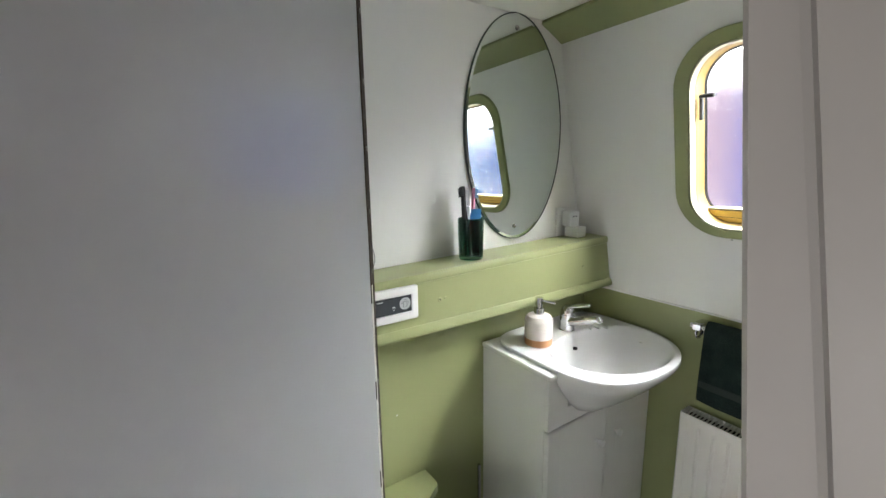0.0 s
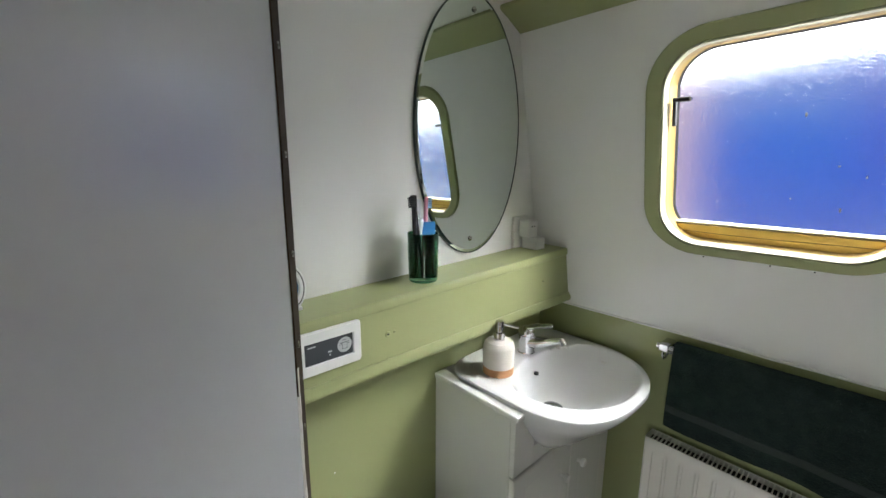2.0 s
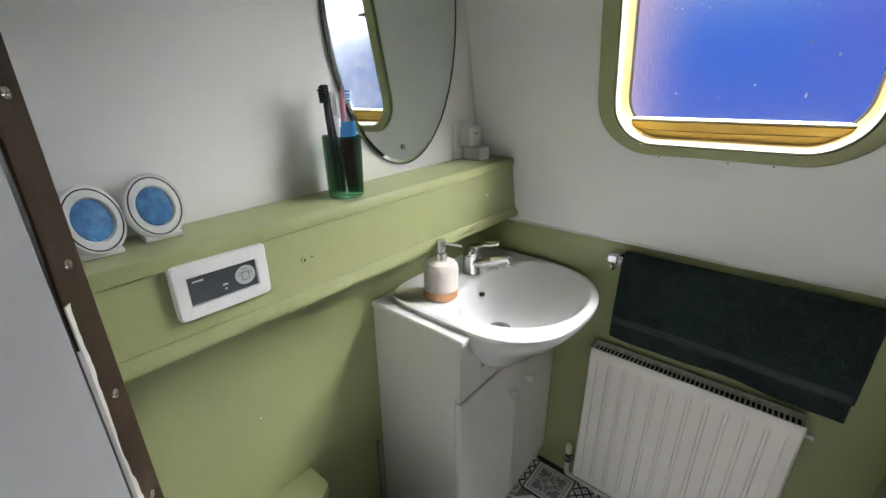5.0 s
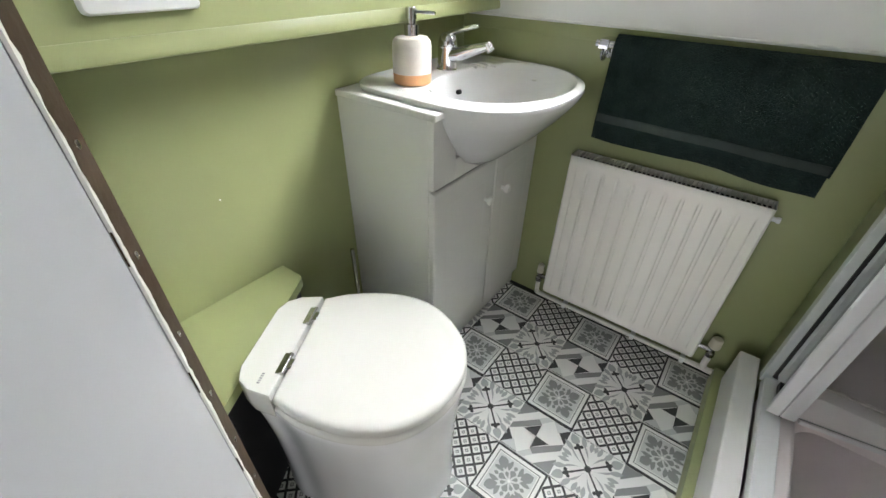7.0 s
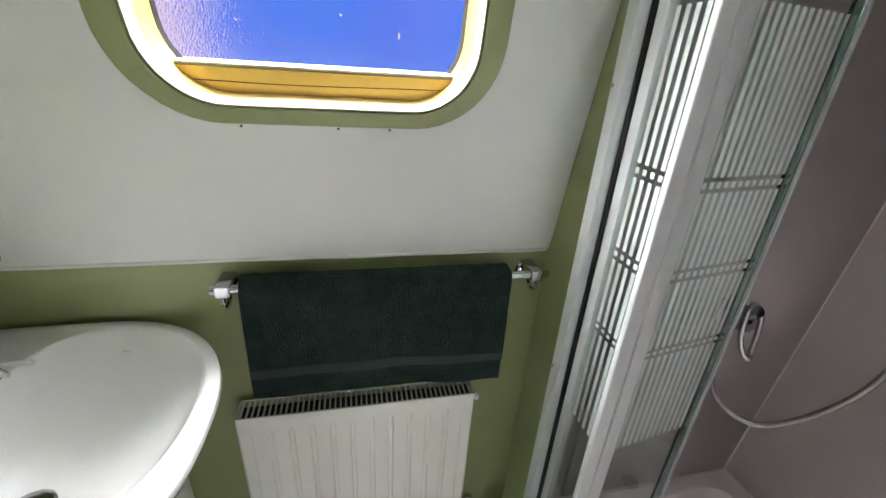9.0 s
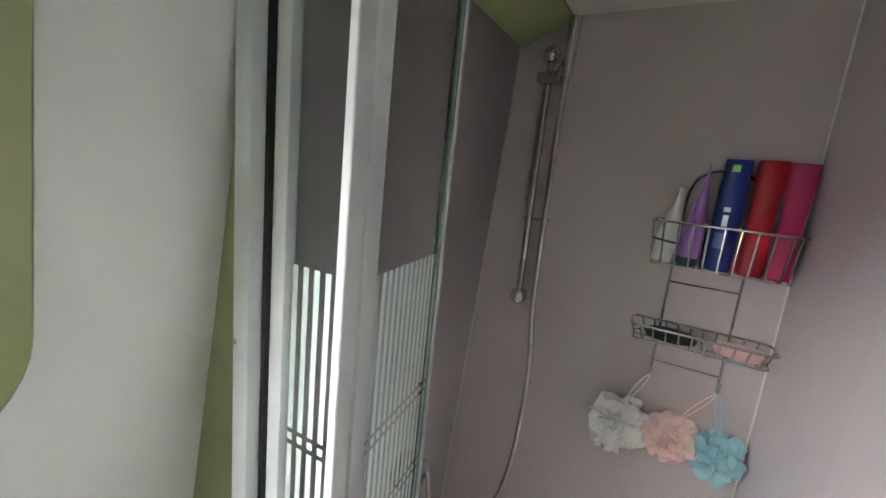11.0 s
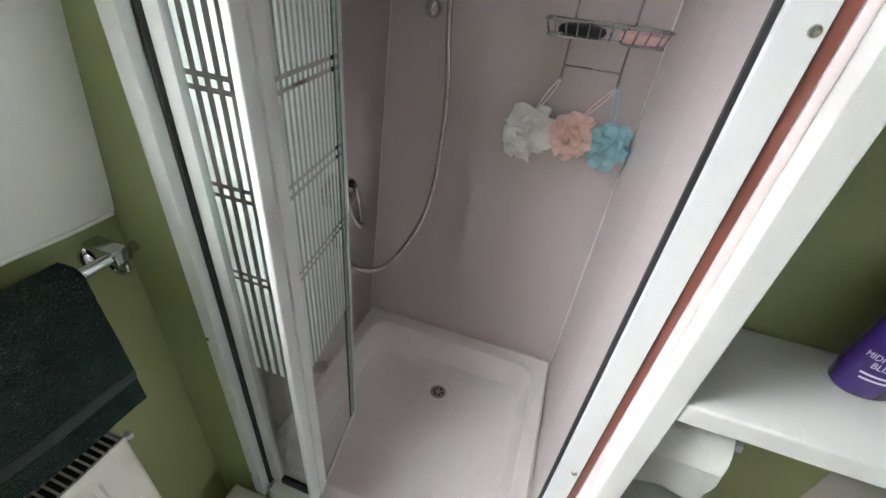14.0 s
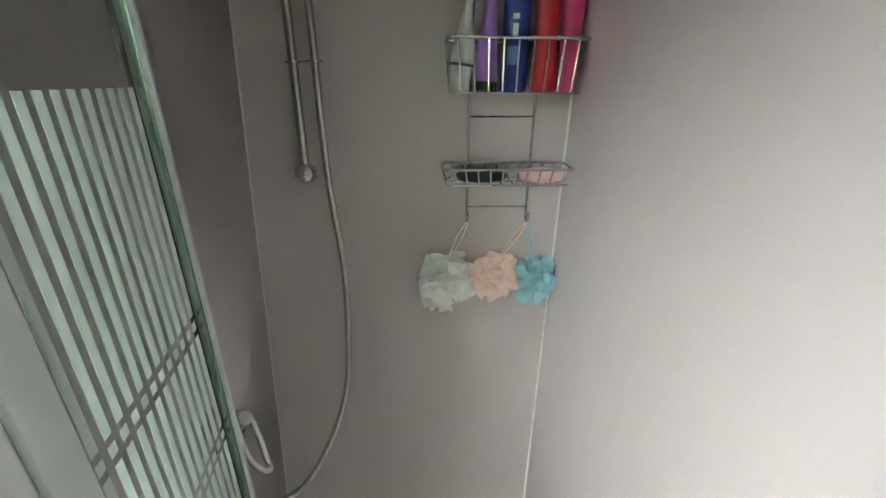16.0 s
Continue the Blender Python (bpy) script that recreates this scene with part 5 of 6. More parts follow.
bm = B()
grid_faces(bm, [tray_ring(0.698, 0.686, 0.012, 0.0), tray_ring(0.698, 0.686, 0.012, 0.190), tray_ring(0.690, 0.678, 0.012, 0.196), tray_ring(0.622, 0.606, 0.055, 0.196), tray_ring(0.600, 0.584, 0.06, 0.190),
                tray_ring(0.566, 0.550, 0.07, 0.120), tray_ring(0.548, 0.532, 0.07, 0.098), tray_ring(0.500, 0.484, 0.07, 0.088), tray_ring(0.20, 0.2, 0.05, 0.079, -0.1)], True, True, True)
part("basin", bm, M_TRAY, tray)
DM = Matrix.Translation((1.003, -0.440, 0.0815))
bm = B(); lathe(bm, [(0.048, 0), (0.046, 0.0025), (0.034, 0.0005), (0.031, 0.0030), (0.025, 0.0025)], 32, DM)
dr = part("waste_ring", bm, M_TRAY, tray)
bm = B(); lathe(bm, [(0.027, 0.0), (0.027, 0.0030), (0.024, 0.0038), (0.001, 0.0036)], 28, DM)
g = part("waste_grid", bm, M_STEEL, tray, "steel waste grid")
for k in range(6):
    a = k * math.pi / 3
    bm = B(); lathe(bm, [(0.0048, 0), (0.0048, 0.0006)], 8, DM @ Matrix.Translation((0.014 * math.cos(a), 0.014 * math.sin(a), 0.0036)))
    part("slot", bm, M_DARK, g, "dark waste slot")
bm = B()
tube(bm, [(0.664, 0.04, 0.198), (0.664, -0.626, 0.198), (1.350, -0.626, 0.198), (1.350, 0.03, 0.198)], 0.004, 6)
part("sealant_bead", bm, shade("stained sealant", (0.55, 0.50, 0.46), 0.6, vary=0.35, scale=40), tray, "stained sealant bead")

# ---- shower enclosure ----
enc = thing("shower_enclosure", (1.0, 0.06, 0.19), "white framed folding shower door pushed open, striped glass", "shower door")
ZB, ZT = 0.191, 1.865
bm = B(); box(bm, 1.280, 1.308, 0.064, 0.086, ZB, ZT, 0.003); box(bm, 1.283, 1.308, 0.040, 0.0645, ZB, ZT)
jm = part("wall_post", bm, M_PROFILE, enc)
for z in (1.279, 0.732, 0.28, 1.72):
    bm = B(); lathe(bm, [(0.0035, 0), (0.003, 0.0012), (0.0012, 0.0008)], 10, Matrix.Translation((1.303, 0.086, z)) @ Matrix.Rotation(radians(-90), 4, "X"))
    part("screw", bm, M_STEEL, jm)
bm = B(); box(bm, 1.2725, 1.2795, 0.052, 0.068, ZB + 0.03, ZT, 0.001)
part("seal_strip", bm, M_SEAL, enc, "black rubber seal")
bm = B(); box(bm, 1.249, 1.272, 0.044, 0.062, ZB + 0.046, ZT - 0.03, 0.002)
part("stile", bm, M_PROFILE, enc)
bm = B(); box(bm, 1.1545, 1.250, 0.048, 0.052, ZB + 0.05, ZT - 0.035)
p1 = part("fixed_pane", bm, M_GLASS, enc, "clear glass pane", flat=True)
p1.visible_shadow = False
bm = B(); box(bm, 1.150, 1.2485, 0.042, 0.058, ZB + 0.030, ZB + 0.0495, 0.002)
part("bottom_seal", bm, M_SEAL, enc, "dark bottom seal")
bm = B()
box(bm, 1.1445, 1.1565, 0.0505, 0.076, ZB + 0.036, ZT - 0.02, 0.003, 3)
part("hinge_post", bm, M_PROFILE, enc)
bm = B(); box(bm, 0.70, 1.268, 0.042, 0.084, ZB - 0.0005, ZB + 0.030, 0.004)
part("bottom_track", bm, M_PROFILE, enc)
bm = B(); box(bm, 0.70, 1.268, 0.042, 0.084, ZT - 0.018, ZT + 0.019, 0.004)
part("top_track", bm, M_PROFILE, enc)
# folded leaf
la0, la1 = Vector((1.1475, 0.050, 0)), Vector((1.1835, -0.180, 0))
lx = (la1 - la0).normalized()
LM = Matrix(((lx.x, -lx.y, 0, la0.x), (lx.y, lx.x, 0, la0.y), (0, 0, 1, 0), (0, 0, 0, 1)))  # along, across, up
LL = (la1 - la0).length
bm = B(); box(bm, 0.028, LL - 0.006, -0.0025, 0.0025, ZB + 0.052, ZT - 0.04, 0, 1, LM)
p2 = part("leaf_pane", bm, M_GLASS, enc, "clear glass pane", flat=True)
p2.visible_shadow = False
bm = B(); box(bm, 0.0, 0.0285, -0.006, 0.010, ZB + 0.04, ZT - 0.03, 0.002, 2, LM)
part("leaf_stile", bm, M_PROFILE, enc)
bm = B(); box(bm, LL - 0.006, LL + 0.001, -0.008, 0.008, ZB + 0.036, ZT - 0.03, 0.002, 2, LM)
part("leaf_edge", bm, M_PROFILE, enc, "white magnetic edge strip")
bm = B(); box(bm, LL - 0.030, LL - 0.007, -0.0045, 0.0045, ZB + 0.052, ZT - 0.04, 0.001, 1, LM)
part("edge_profile", bm, M_GEDGE, enc, "translucent green edge profile")
bm = B(); box(bm, 0.034, LL - 0.006, -0.007, 0.007, ZB + 0.040, ZB + 0.0515, 0.002, 2, LM)
part("leaf_bottom_rail", bm, M_PROFILE, enc)
BANDS = ((0.652, 0.862), (0.869, 0.875), (0.882, 1.008), (1.015, 1.024), (1.031, 1.150), (1.157, 1.166), (1.173, 1.382))


def stripes(mat4, us, w, off):
    b2 = B()
    for u in us:
        for z0, z1 in BANDS:
            box(b2, u, u + w, off, off + 0.0005, z0, z1, 0, 1, mat4)
    return b2


part("printed_stripes", stripes(Matrix.Identity(4), [1.166 + 0.0175 * k for k in range(5)], 0.0085, 0.0526), M_STRIPE, p1, "satin white printed stripes", flat=True)
part("printed_stripes", stripes(LM, [0.0325 + 0.0148 * k for k in range(13)], 0.0078, -0.0033), M_STRIPE, p2, "satin white printed stripes", flat=True)
# latch post
bm = B(); box(bm, 0.672, 0.7005, 0.077, 0.0865, ZB, ZT, 0.002)
jp = part("latch_post", bm, M_PROFILE, enc)
for z in (1.284, 0.74):
    bm = B(); lathe(bm, [(0.0042, 0), (0.0036, 0.0014), (0.0014, 0.0008)], 10, Matrix.Translation((0.679, 0.0865, z)) @ Matrix.Rotation(radians(-90), 4, "X"))
    part("screw", bm, M_STEEL, jp)
bm = B(); box(bm, 0.692, 0.7045, 0.0705, 0.0768, ZB + 0.03, ZT, 0.001)
part("brush_seal", bm, M_SEAL, enc, "black brush seal")
bm = B(); box(bm, 0.6605, 0.6717, 0.0700, 0.0825, 0.0, 1.885, 0.001)
tagged(part("trim_hardwood", bm, M_BROWN), "red-brown hardwood strip beside the shower post", "trim", kind="structure")
bm = B(); box(bm, 0.651, 0.660, 0.0, 0.0835, 0.0, 1.885, 0.002)
tagged(part("trim_pink", bm, shade("pale pink filler strip", (0.78, 0.70, 0.70), 0.45, vary=0.05, scale=8, bump=0.15)), "pale pink painted filler strip", "trim", kind="structure")
bm = B(); box(bm, 0.624, 0.6505, -0.06, 0.1075, 0.0, 1.885, 0.003)
tagged(part("niche_post", bm, M_JAMB), "white painted board beside the shelving niche", "trim", kind="structure")

# ---- shower fittings ----
riser = thing("shower_rail", (1.176, -0.6, 1.2), "chrome shower riser rail with a sliding handset holder", "shower rail")
bm = B(); rod(bm, (1.176, -0.590, 1.222), (1.176, -0.590, 1.80), 0.0085, 14)
part("rail", bm, M_STEEL, riser)
for z in (1.222, 1.79):
    bm = B(); rod(bm, (1.176, -0.6315, z), (1.176, -0.600, z), 0.009, 14)
    lathe(bm, [(0.0205 * math.cos(a) + 0.0002, 0.0205 * math.sin(a)) for a in [radians(-75 + 15 * i) for i in range(12)]], 22, Matrix.Translation((1.176, -0.590, z)) @ Matrix.Rotation(radians(90), 4, "X") @ Matrix.Rotation(radians(180), 4, "X"))
    part("end_bracket", bm, M_CHROME, riser)
bm = B(); box(bm, 1.145, 1.200, -0.606, -0.572, 1.726, 1.752, 0.006, 3); rod(bm, (1.150, -0.585, 1.742), (1.128, -0.560, 1.760), 0.013, 14, 0.016)
part("slider", bm, M_CHROME, riser)
bm = B(); tube(bm, [(1.176 + 0.014 * math.cos(a), -0.590 + 0.012 * math.sin(a), 1.418) for a in [i * math.pi / 6 for i in range(13)]], 0.002, 6); tube(bm, [(1.137 + 0.012 * math.cos(a), -0.585 + 0.011 * math.sin(a), 1.420) for a in [i * math.pi / 6 for i in range(13)]], 0.002, 6); rod(bm, (1.162, -0.59, 1.419), (1.149, -0.587, 1.419), 0.002, 6)
part("hose_clip", bm, M_STEEL, riser)
hose = thing("shower_hose", (1.3, -0.36, 0.49), "flexible chrome shower hose hanging in a loop", "shower hose")
bm = B()
hp = smooth_path([(1.126, -0.557, 1.765), (1.135, -0.575, 1.645), (1.136, -0.582, 1.42), (1.132, -0.577, 1.21), (1.114, -0.560, 1.028), (1.119, -0.532, 0.807), (1.143, -0.500, 0.69), (1.200, -0.452, 0.580), (1.249, -0.410, 0.556), (1.290, -0.366, 0.596), (1.308, -0.338, 0.675)], 40)
rings = []
ref = None
for i, p in enumerate(hp):
    d = (hp[min(i + 1, len(hp) - 1)] - hp[max(i - 1, 0)]).normalized()
    ref = d.orthogonal().normalized() if ref is None else (ref - d * ref.dot(d)).normalized()
    side = d.cross(ref)
    r = 0.0070 if i % 2 else 0.0067
    rings.append([p + r * (math.cos(k * math.pi / 5) * ref + math.sin(k * math.pi / 5) * side) for k in range(10)])
grid_faces(bm, rings, True, True, True)
part("hose", bm, M_STEEL, hose)
bm = B(); rod(bm, (1.128, -0.560, 1.735), (1.122, -0.545, 1.85), 0.0115, 14, 0.014)
part("handset_handle", bm, M_CHROME, hose)
mix = thing("shower_mixer", (1.32, -0.33, 0.66), "chrome lever shower mixer on the mauve wall", "shower mixer")
bm = B()
mxm = Matrix.Translation((1.3185, -0.335, 0.83)) @ Matrix.Rotation(radians(-90), 4, "Y")
lathe(bm, [(0.042, 0), (0.042, 0.006), (0.030, 0.014), (0.027, 0.05), (0.024, 0.058), (0.001, 0.062)], 28, mxm)
rod(bm, (1.300, -0.335, 0.81), (1.310, -0.335, 0.672), 0.012, 14)
part("body", bm, M_CHROME, mix)
bm = B()
tube(bm, smooth_path([(1.262, -0.322, 0.878), (1.250, -0.300, 0.862), (1.238, -0.292, 0.815), (1.222, -0.296, 0.782), (1.214, -0.305, 0.776), (1.224, -0.316, 0.785), (1.240, -0.336, 0.820), (1.252, -0.340, 0.862), (1.262, -0.326, 0.878)], 8), 0.0055, 10)
rod(bm, (1.275, -0.333, 0.845), (1.248, -0.325, 0.868), 0.018, 16, 0.012)
part("lever", bm, M_CHROME, mix)

# ---- caddy ----
cad = thing("shower_caddy", (0.79, -0.63, 1.12), "chrome wire shower caddy with a basket and soap tray", "shower caddy")
WR, WT = 0.0028, 0.0019
UX0, UX1, YB = 0.858, 0.731, -0.626
bm = B()
tube(bm, smooth_path([(UX0, YB, 1.13), (UX0, YB, 1.30), (UX0, YB, 1.48), (0.850, YB, 1.535), (0.825, YB, 1.56), (0.795, YB, 1.565), (0.763, YB, 1.56), (0.739, YB, 1.535), (UX1, YB, 1.48), (UX1, YB, 1.30), (UX1, YB, 1.13)], 8), WR, 8)
part("back_wire", bm, M_CHROME, cad)
for z in (1.325, 1.142):
    bm = B(); rod(bm, (UX0, YB, z), (UX1, YB, z), WT, 6)
    part("cross_wire", bm, M_CHROME, cad)


def basket(name, x0, x1, y0, y1, zt, zb, shrink, nw, r):
    lo = rounded(x1 - x0, y1 - y0, r, 5)
    cx, cy = (x0 + x1) / 2, (y0 + y1) / 2
    top = [Vector((cx + u, cy + v, zt)) for u, v in lo]
    b2 = B(); tube(b2, top + [top[0]], WR, 8)
    rim = part(name, b2, M_CHROME, cad)
    low = [Vector((cx + u * shrink, cy + v * shrink, zb)) for u, v in lo]
    runs = [low + [low[0]]]
    for k in range(nw):
        u = (x1 - x0) * ((k + 0.5) / nw - 0.5) * 0.94
        runs.append([(cx + u, y1, zt), (cx + u * shrink, cy + (y1 - cy) * shrink, zb), (cx + u * shrink, cy + (y0 - cy) * shrink, zb), (cx + u, y0, zt)])
    for xx in (x0, x1):
        runs.append([(xx, cy, zt), (cx + (xx - cx) * shrink, cy, zb)])
    runs.append([(cx - (cx - x0) * shrink, cy, zb), (cx + (x1 - cx) * shrink, cy, zb)])
    for run in runs:
        b2 = B(); tube(b2, run, WT, 6)
        part("wire", b2, M_CHROME, rim)


basket("basket", 0.664, 0.908, -0.622, -0.545, 1.456, 1.370, 0.94, 9, 0.012)
basket("soap_tray", 0.662, 0.914, -0.622, -0.545, 1.236, 1.206, 0.93, 10, 0.016)
for x in (UX0, UX1):
    bm = B(); tube(bm, smooth_path([(x, YB, 1.15), (x, YB + 0.003, 1.122), (x, YB + 0.014, 1.112), (x, YB + 0.022, 1.122), (x, YB + 0.022, 1.136)], 6), WR, 8)
    part("hook", bm, M_CHROME, cad)


def bottle(name, label, cat, x, y, z, h, profile, color, sx=0.86, sy=0.56, lean=(0, 0), cap=None, print_bar=None):
    t = thing(name, (x, y, z), label, cat, "bottles in the caddy")
    m = Matrix.Translation((x, y, z)) @ Matrix.Rotation(radians(lean[0]), 4, "Y") @ Matrix.Rotation(radians(lean[1]), 4, "X") @ Matrix.Diagonal((sx, sy, 1, 1))
    b2 = B(); lathe(b2, [(r, q * h) for r, q in profile], 24, m)
    body = part("body", b2, shade(label, color, 0.33, vary=0.05, coat=0.08), t)
    if cap:
        q0, q1, r, c = cap
        b2 = B(); lathe(b2, [(r * 0.97, q0 * h), (r, q0 * h + 0.002), (r, q1 * h - 0.002), (r * 0.9, q1 * h)], 24, m)
        part("cap", b2, shade(label + " cap", c, 0.3), t)
    if print_bar:
        for a, q0, q1, w, c in print_bar:
            b2 = B()
            rr = [r for r, q in profile if q <= q0 + 0.05][-1] + 0.0008
            pts = [[m @ Vector((rr * math.cos(radians(a - w / 2 + w * i / 6)), rr * math.sin(radians(a - w / 2 + w * i / 6)), q * h)) for i in range(7)] for q in (q0, q1)]
            grid_faces(b2, pts, False)
            part("label_print", b2, shade(label + " print", c, 0.4), t)
    return t


ZC = 1.3725
wt = thing("cream_tube", (0.882, -0.585, ZC), "white cream tube with a dark green line", "tube", "bottles in the caddy")
body, mm = squeeze_tube([shade("white tube plastic", (0.74, 0.75, 0.72), 0.35), M_PLASTIC], wt, (0.884, -0.583, ZC), (0.866, -0.588, ZC + 0.152), 0.0215, 0.017, 0.040, spin=-38)
bm = B(); lathe(bm, [(0.0228, 0.0405), (0.0242, 0.041), (0.0242, 0.0445), (0.0230, 0.045)], 24, mm)
part("green_line", bm, shade("dark green line", (0.02, 0.09, 0.05), 0.4), wt, "dark green line")
pt = thing("cream_tube", (0.836, -0.583, ZC), "purple cream tube with a dark green cap", "tube", "bottles in the caddy")
body, mm = squeeze_tube([shade("purple tube plastic", (0.42, 0.20, 0.62), 0.3), shade("dark green cap", (0.01, 0.06, 0.04), 0.35)], pt, (0.838, -0.583, ZC), (0.829, -0.588, ZC + 0.20), 0.0225, 0.016, 0.016, spin=-30)
bm = B(); box(bm, -0.010, 0.010, -0.0232, -0.0222, 0.030, 0.058, 0, 1, mm @ Matrix.Rotation(radians(180), 4, "Z"))
part("barcode", bm, shade("white barcode label", (0.7, 0.7, 0.7), 0.5, vary=0.3, scale=200), pt, "white barcode label")
bottle("shampoo_bottle", "dark blue shampoo bottle with white print", "bottle", 0.785, -0.585, ZC, 0.215, [(0.025, 0), (0.0275, 0.02), (0.0275, 0.5), (0.027, 0.78), (0.025, 0.80), (0.0255, 0.97), (0.023, 1.0)], (0.006, 0.02, 0.17), cap=(0.955, 1.005, 0.024, (0.55, 0.6, 0.7)),
       print_bar=[(75, 0.20, 0.34, 50, (0.10, 0.17, 0.45)), (80, 0.40, 0.50, 22, (0.7, 0.72, 0.78)), (80, 0.53, 0.57, 26, (0.7, 0.72, 0.78)), (80, 0.88, 0.94, 34, (0.25, 0.6, 0.1))])
bottle("shampoo_bottle", "red shampoo bottle with a narrow waist", "bottle", 0.732, -0.585, ZC, 0.214, [(0.026, 0), (0.0275, 0.02), (0.0255, 0.25), (0.0225, 0.45), (0.023, 0.6), (0.027, 0.80), (0.0285, 0.86), (0.0285, 0.97), (0.026, 1.0)], (0.33, 0.002, 0.010))
bottle("shampoo_bottle", "pink shampoo bottle with tapered waist", "bottle", 0.688, -0.585, ZC, 0.212, [(0.020, 0), (0.0225, 0.02), (0.021, 0.3), (0.021, 0.5), (0.0245, 0.75), (0.027, 0.97), (0.026, 1.0)], (0.47, 0.02, 0.12))
for nm, lab, x, col, a in (("soap_bar", "black oval soap bar in the wire tray", 0.836, (0.012, 0.012, 0.014), 0.050), ("soap_bar", "pink oval soap bar in the wire tray", 0.716, (0.84, 0.52, 0.52), 0.045)):
    t = thing(nm, (x, -0.582, 1.2075), lab, "soap")
    bm = B()
    grid_faces(bm, [circle(a * k, 1.2085 + 0.021 * q, 28, x, -0.582, 0.031 * k) for k, q in ((0.7, 0), (0.93, 0.15), (1.0, 0.5), (0.93, 0.85), (0.7, 1.0), (0.3, 1.06))], True, True, True)
    part("soap", bm, shade(lab, col, 0.6, vary=0.12, scale=40), t)


# ---- bath puffs ----
def sheer(name, color):
    """Thin netting that lets part of the light through."""
    m = shade(name, color, 0.75, vary=0.10, scale=50, bump=0.3, grain=900)
    n, l = m.node_tree.nodes, m.node_tree.links
    tr, mx = n.new("ShaderNodeBsdfTranslucent"), n.new("ShaderNodeMixShader")
    tr.inputs["Color"].default_value = (*color, 1)
    mx.inputs[0].default_value = 0.40
    l.new(n["Principled BSDF"].outputs[0], mx.inputs[1])
    l.new(tr.outputs[0], mx.inputs[2])
    l.new(mx.outputs[0], n["Material Output"].inputs["Surface"])
    return m


def puff(x, y, z, r, color, label, hook, seed):
    rnd = random.Random(seed)
    t = thing("bath_puff", (x, y, z - r), label, "bath puff", "bath puffs under the caddy")
    b2 = B()
    for k in range(66):
        u, a = rnd.uniform(-1, 1), rnd.uniform(0, 2 * math.pi)
        d = Vector((math.sqrt(1 - u * u) * math.cos(a), math.sqrt(1 - u * u) * math.sin(a), u))
        m = Matrix.Translation((x, y, z)) @ Matrix.Diagonal((1, 0.66, 1, 1)) @ d.to_track_quat("Z", "Y").to_matrix().to_4x4() @ Matrix.Rotation(rnd.uniform(0, 6.3), 4, "Z")
        w, ln, ph, curl, n = rnd.uniform(0.30, 0.50) * r, rnd.uniform(0.80, 1.10) * r, rnd.uniform(0, 6.3), rnd.uniform(-0.26, 0.26) * r, 12
        rings = []
        for q in (0.30, 0.55, 0.75, 0.90, 1.0):
            row = []
            for i in range(n + 1):
                s = 2 * i / n - 1
                fan = w * (0.35 + 0.75 * q) * s
                rise = ln * q * (1 - 0.42 * s * s * q) + 0.03 * r * math.sin(7 * s + ph) * q
                row.append(m @ Vector((fan, 0.19 * r * q * math.sin(3.6 * s + ph) + curl * q * q - 0.10 * r * q ** 4, rise)))
            rings.append(row)
        grid_faces(b2, rings, False)
    m = sheer(label, color)
    tagged(part("ruffle_ball", b2, m, t, flat=False), kind="stuff")
    b2 = B(); lathe(b2, [(0.001, -0.6 * r), (0.45 * r, -0.4 * r), (0.6 * r, 0), (0.45 * r, 0.4 * r), (0.001, 0.6 * r)], 12, Matrix.Translation((x, y, z)) @ Matrix.Diagonal((1, 0.7, 1, 1)))
    part("core", b2, m, t)
    b2 = B()
    hv, top = Vector(hook), Vector((x, y, z + r * 0.55))
    for s in (-1, 1):
        tube(b2, smooth_path([hv + Vector((0.002 * s, 0.002, 0)), (hv * 0.6 + top * 0.4) + Vector((0.006 * s, 0, 0)), top], 5), 0.0016, 6)
    part("cord", b2, m, t)


puff(0.903, -0.585, 0.985, 0.072, (0.98, 0.98, 0.95), "white mesh bath puff hanging from a hook", (UX0, YB + 0.016, 1.113), 3)
puff(0.797, -0.582, 0.998, 0.057, (0.93, 0.72, 0.67), "peach mesh bath puff hanging from a hook", (UX1, YB + 0.016, 1.113), 5)
puff(0.712, -0.586, 0.988, 0.057, (0.42, 0.67, 0.72), "pale blue mesh bath puff hanging from a hook", (UX1 - 0.002, YB + 0.018, 1.113), 8)

# ---- shelving niche ----
bm = B(); box(bm, 0.30, 0.632, -0.085, -0.056, 0.0, 1.885)
tagged(part("wall_niche_back", bm, M_GREEN, flat=True), "olive painted back of the shelving niche", "wall", kind="structure")
for z0, z1, y1, lab in ((0.925, 0.953, 0.106, "white painted niche shelf holding a purple bottle"), (1.243, 1.272, 0.102, "white painted upper niche shelf")):
    b2 = B(); box(b2, 0.319, 0.6235, -0.0555, y1, z0, z1, 0.004, 3)
    tagged(part("niche_shelf", b2, M_JAMB), lab, "shelf", "shelves in the niche")
b2 = B()
pl = [(0.6235, -0.0555), (0.6235, 0.10), (0.50, 0.10), (0.478, 0.094), (0.468, 0.076), (0.466, -0.0555)]
prism(b2, pl, 0.640, 0.664)
tagged(part("niche_shelf", b2, M_JAMB), "white painted lower niche shelf with a rounded corner", "shelf", "shelves in the niche")
roll = thing("toilet_roll", (0.575, 0.02, 0.78), "white toilet roll on a chrome holder under the shelf", "toilet roll")
RM = Matrix.Translation((0.6225, 0.020, 0.822)) @ Matrix.Rotation(radians(-90), 4, "Y")
bm = B(); lathe(bm, [(0.020, 0.002), (0.052, 0.002), (0.053, 0.004), (0.053, 0.096), (0.052, 0.098), (0.020, 0.098), (0.019, 0.09)], 36, RM)
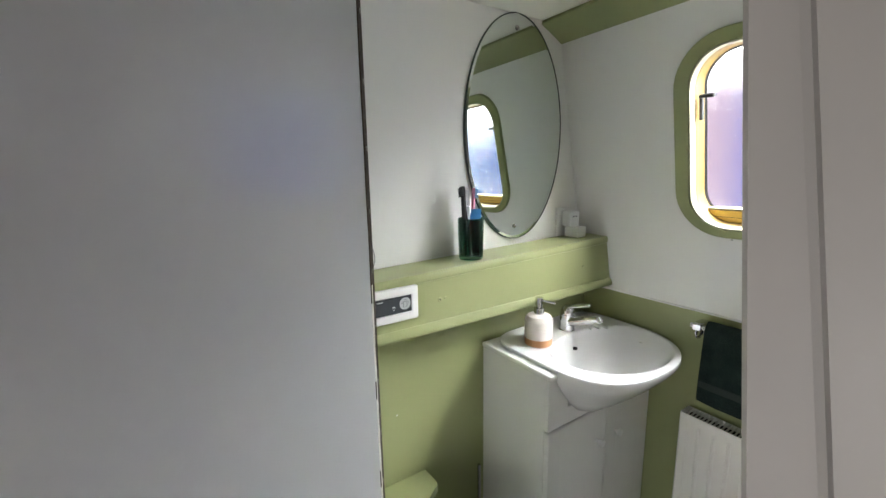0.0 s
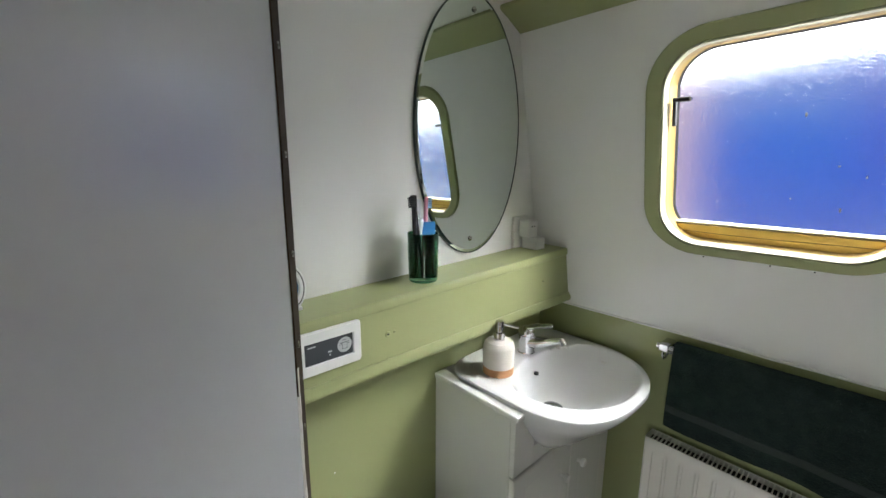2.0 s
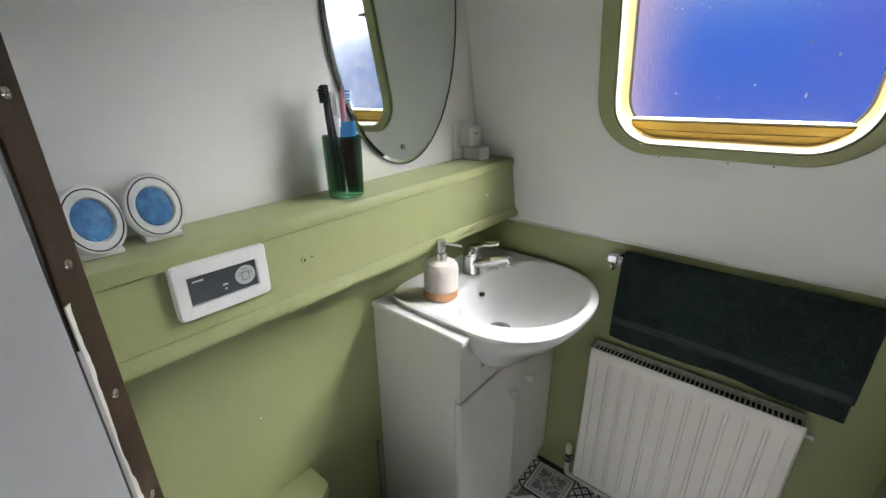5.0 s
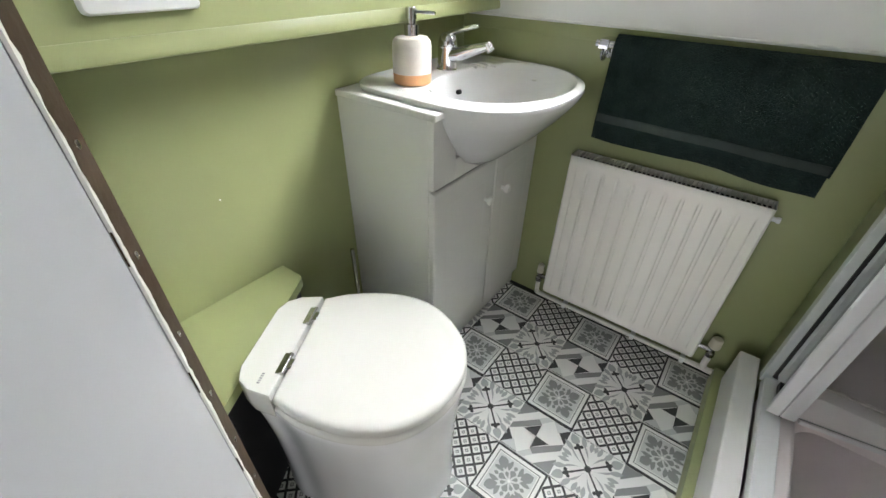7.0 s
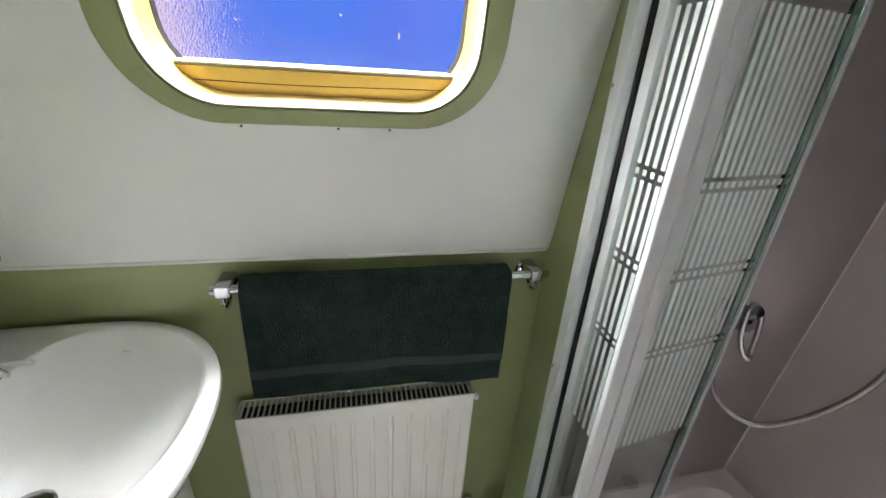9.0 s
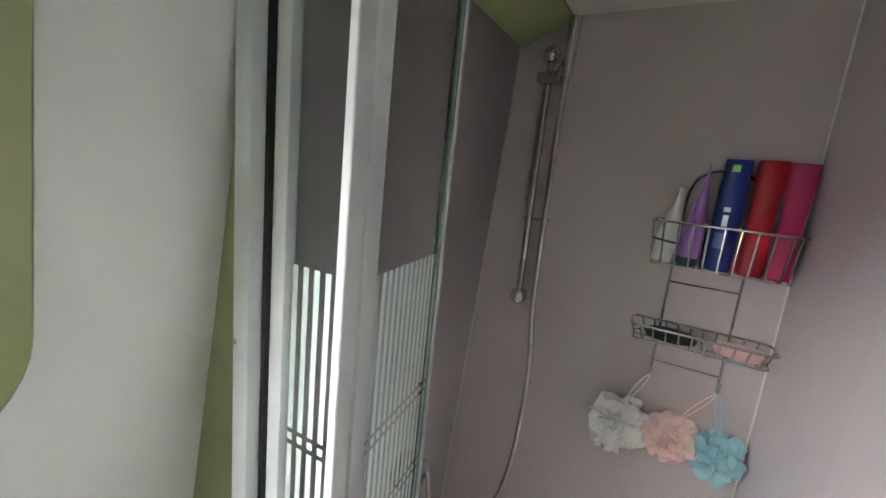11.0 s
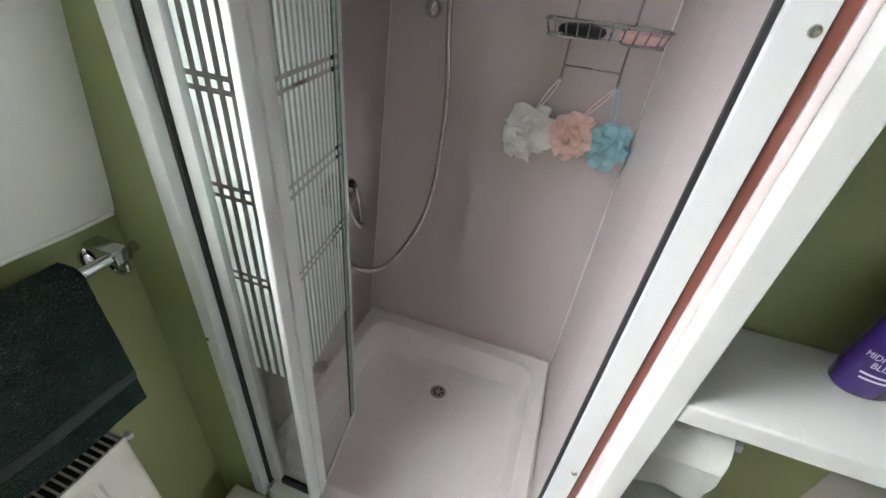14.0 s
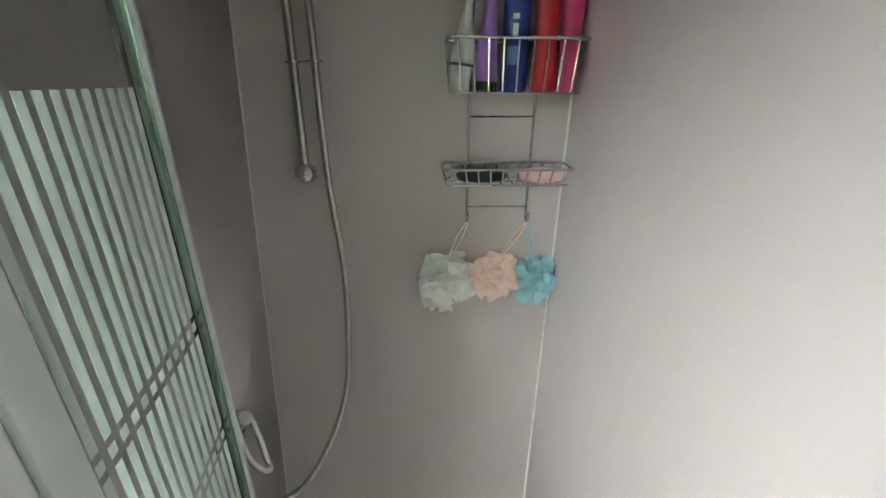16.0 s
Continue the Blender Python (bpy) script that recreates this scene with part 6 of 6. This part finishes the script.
part("paper", bm, shade("soft white paper", (0.80, 0.79, 0.77), 0.9, vary=0.03, bump=0.3, grain=300), roll)
bm = B()
rr = [[(x, 0.0735 + 0.003 * math.sin(k * 1.4), 0.820 - 0.016 * k + (0.004 * math.sin(x * 90) if k == 4 else 0)) for x in [0.525 + 0.0092 * i for i in range(11)]] for k in range(5)]
grid_faces(bm, rr, False)
bmesh.ops.solidify(bm, geom=bm.faces[:], thickness=0.0008)
part("loose_sheet", bm, shade("soft white sheet", (0.80, 0.79, 0.77), 0.9, vary=0.03), roll)
hold = thing("roll_holder", (0.5, 0.03, 0.84), "chrome toilet roll holder bar", "roll holder")
bm = B(); rod(bm, (0.6232, 0.020, 0.822), (0.500, 0.020, 0.822), 0.007, 14)
part("bar", bm, M_CHROME, hold)
bm = B(); rod(bm, (0.516, 0.020, 0.822), (0.494, 0.020, 0.822), 0.0095, 16)
part("end_cap", bm, M_CHROME, hold)
hw = thing("hand_wash_bottle", (0.452, -0.012, 0.953), "purple hand wash bottle with a black pump", "bottle")
hm = Matrix.Translation((0.418, -0.012, 0.9535)) @ Matrix.Rotation(radians(28), 4, "Z") @ Matrix.Diagonal((1, 0.62, 1, 1))
bm = B(); lathe(bm, [(0.040, 0), (0.044, 0.004), (0.045, 0.03), (0.042, 0.08), (0.036, 0.115), (0.024, 0.135), (0.014, 0.142), (0.013, 0.150)], 32, hm)
hb = part("body", bm, shade("deep purple plastic", (0.028, 0.012, 0.10), 0.22, vary=0.15, scale=30, coat=0.3), hw)
bm = B(); lathe(bm, [(0.0155, 0.148), (0.0155, 0.164), (0.006, 0.166), (0.006, 0.185), (0.011, 0.187), (0.011, 0.197), (0.001, 0.199)], 18, hm)
rod(bm, hm @ Vector((0, 0, 0.192)), hm @ Vector((0.036, 0.0, 0.188)), 0.005, 8)
part("pump", bm, M_SEAL, hw, "black pump")
M_LWHITE, M_LGREEN, M_LYEL = shade("label white", (0.75, 0.73, 0.8), 0.4), shade("label green", (0.02, 0.14, 0.06), 0.35), shade("label yellow", (0.8, 0.5, 0.05), 0.4)
PROF = lambda z: 0.0452 if z < 0.03 else 0.0452 - (z - 0.03) * 0.06 if z < 0.08 else 0.0424 - (z - 0.08) * 0.172


def wrap_print(name, a0, a1, z0, z1, mat_):
    b2 = B()
    grid_faces(b2, [[hm @ Vector(((PROF(z) + 0.0008) * math.cos(radians(a0 + (a1 - a0) * i / 10)), (PROF(z) + 0.0008) * math.sin(radians(a0 + (a1 - a0) * i / 10)), z)) for i in range(11)] for z in [z0 + (z1 - z0) * k / 4 for k in range(5)]], False)
    part(name, b2, mat_, hb)


wrap_print("label_badge", 8, 72, 0.088, 0.106, M_LGREEN)
wrap_print("badge_print", 18, 62, 0.0945, 0.0995, M_LWHITE)


def wrap_text(words, size, z):
    """Letters of the built-in font wrapped round the bottle."""
    cu = bpy.data.curves.new("lettering", "FONT")
    cu.body, cu.size, cu.align_x, cu.resolution_u = words, size, "CENTER", 2
    tmp = new("lettering", cu)
    me = bpy.data.meshes.new_from_object(tmp.evaluated_get(bpy.context.evaluated_depsgraph_get()))
    bpy.data.objects.remove(tmp)
    bpy.data.curves.remove(cu)
    b2 = B()
    b2.from_mesh(me)
    bpy.data.meshes.remove(me)
    for v in b2.verts:
        q, a = PROF(z + v.co.y) + 0.001, radians(38) + v.co.x / 0.042
        v.co = hm @ Vector((q * math.cos(a), q * math.sin(a), z + v.co.y))
    part("lettering", b2, M_LWHITE, hb, "white lettering", flat=True)


wrap_text("MIDNIGHT", 0.0105, 0.053)
wrap_text("BLISS", 0.0105, 0.043)
wrap_print("small_print", 16, 62, 0.033, 0.0355, M_LWHITE)
wrap_print("small_print", 20, 58, 0.027, 0.0295, M_LWHITE)
wrap_print("flower_print", 40, 64, 0.066, 0.084, M_LYEL)

# ---- small marks ----
bm = B(); lathe(bm, [(0.0022, 0), (0.0016, 0.001)], 8, Matrix.Translation((0.560, WALL_Y - 0.0001, 0.655)) @ Matrix.Rotation(radians(90), 4, "X"))
tagged(part("filler_spot", bm, M_WHITE), "small white filler spot on the olive wall", "filler spot")
bm = B(); lathe(bm, [(0.004, 0), (0.003, 0.001)], 8, Matrix.Translation((0.6571, -0.142, 1.155)) @ Matrix.Rotation(radians(90), 4, "Y"))
tagged(part("filler_spot", bm, M_WHITE), "small white filler spot on the mauve panel", "filler spot")

# ---- floor tiles, last ----
PX, PY = 0.1515, 0.1485
for i in range(8):
    for j in range(-2, 5):
        x, y = 1.4235 - PX * (i + 0.5), 0.8775 - PY * (j + 0.5)
        kind = ("flower", "lattice") if i % 2 == 0 else ("facets", "cross")
        if x < 0.31 or (j < -1 and x > 0.93):
            continue
        t = new("tile", tile_mesh[kind[j % 2]])
        t.location = (x, y, 0.0)
        t.rotation_euler = (0, 0, 0)
        t.parent = floor
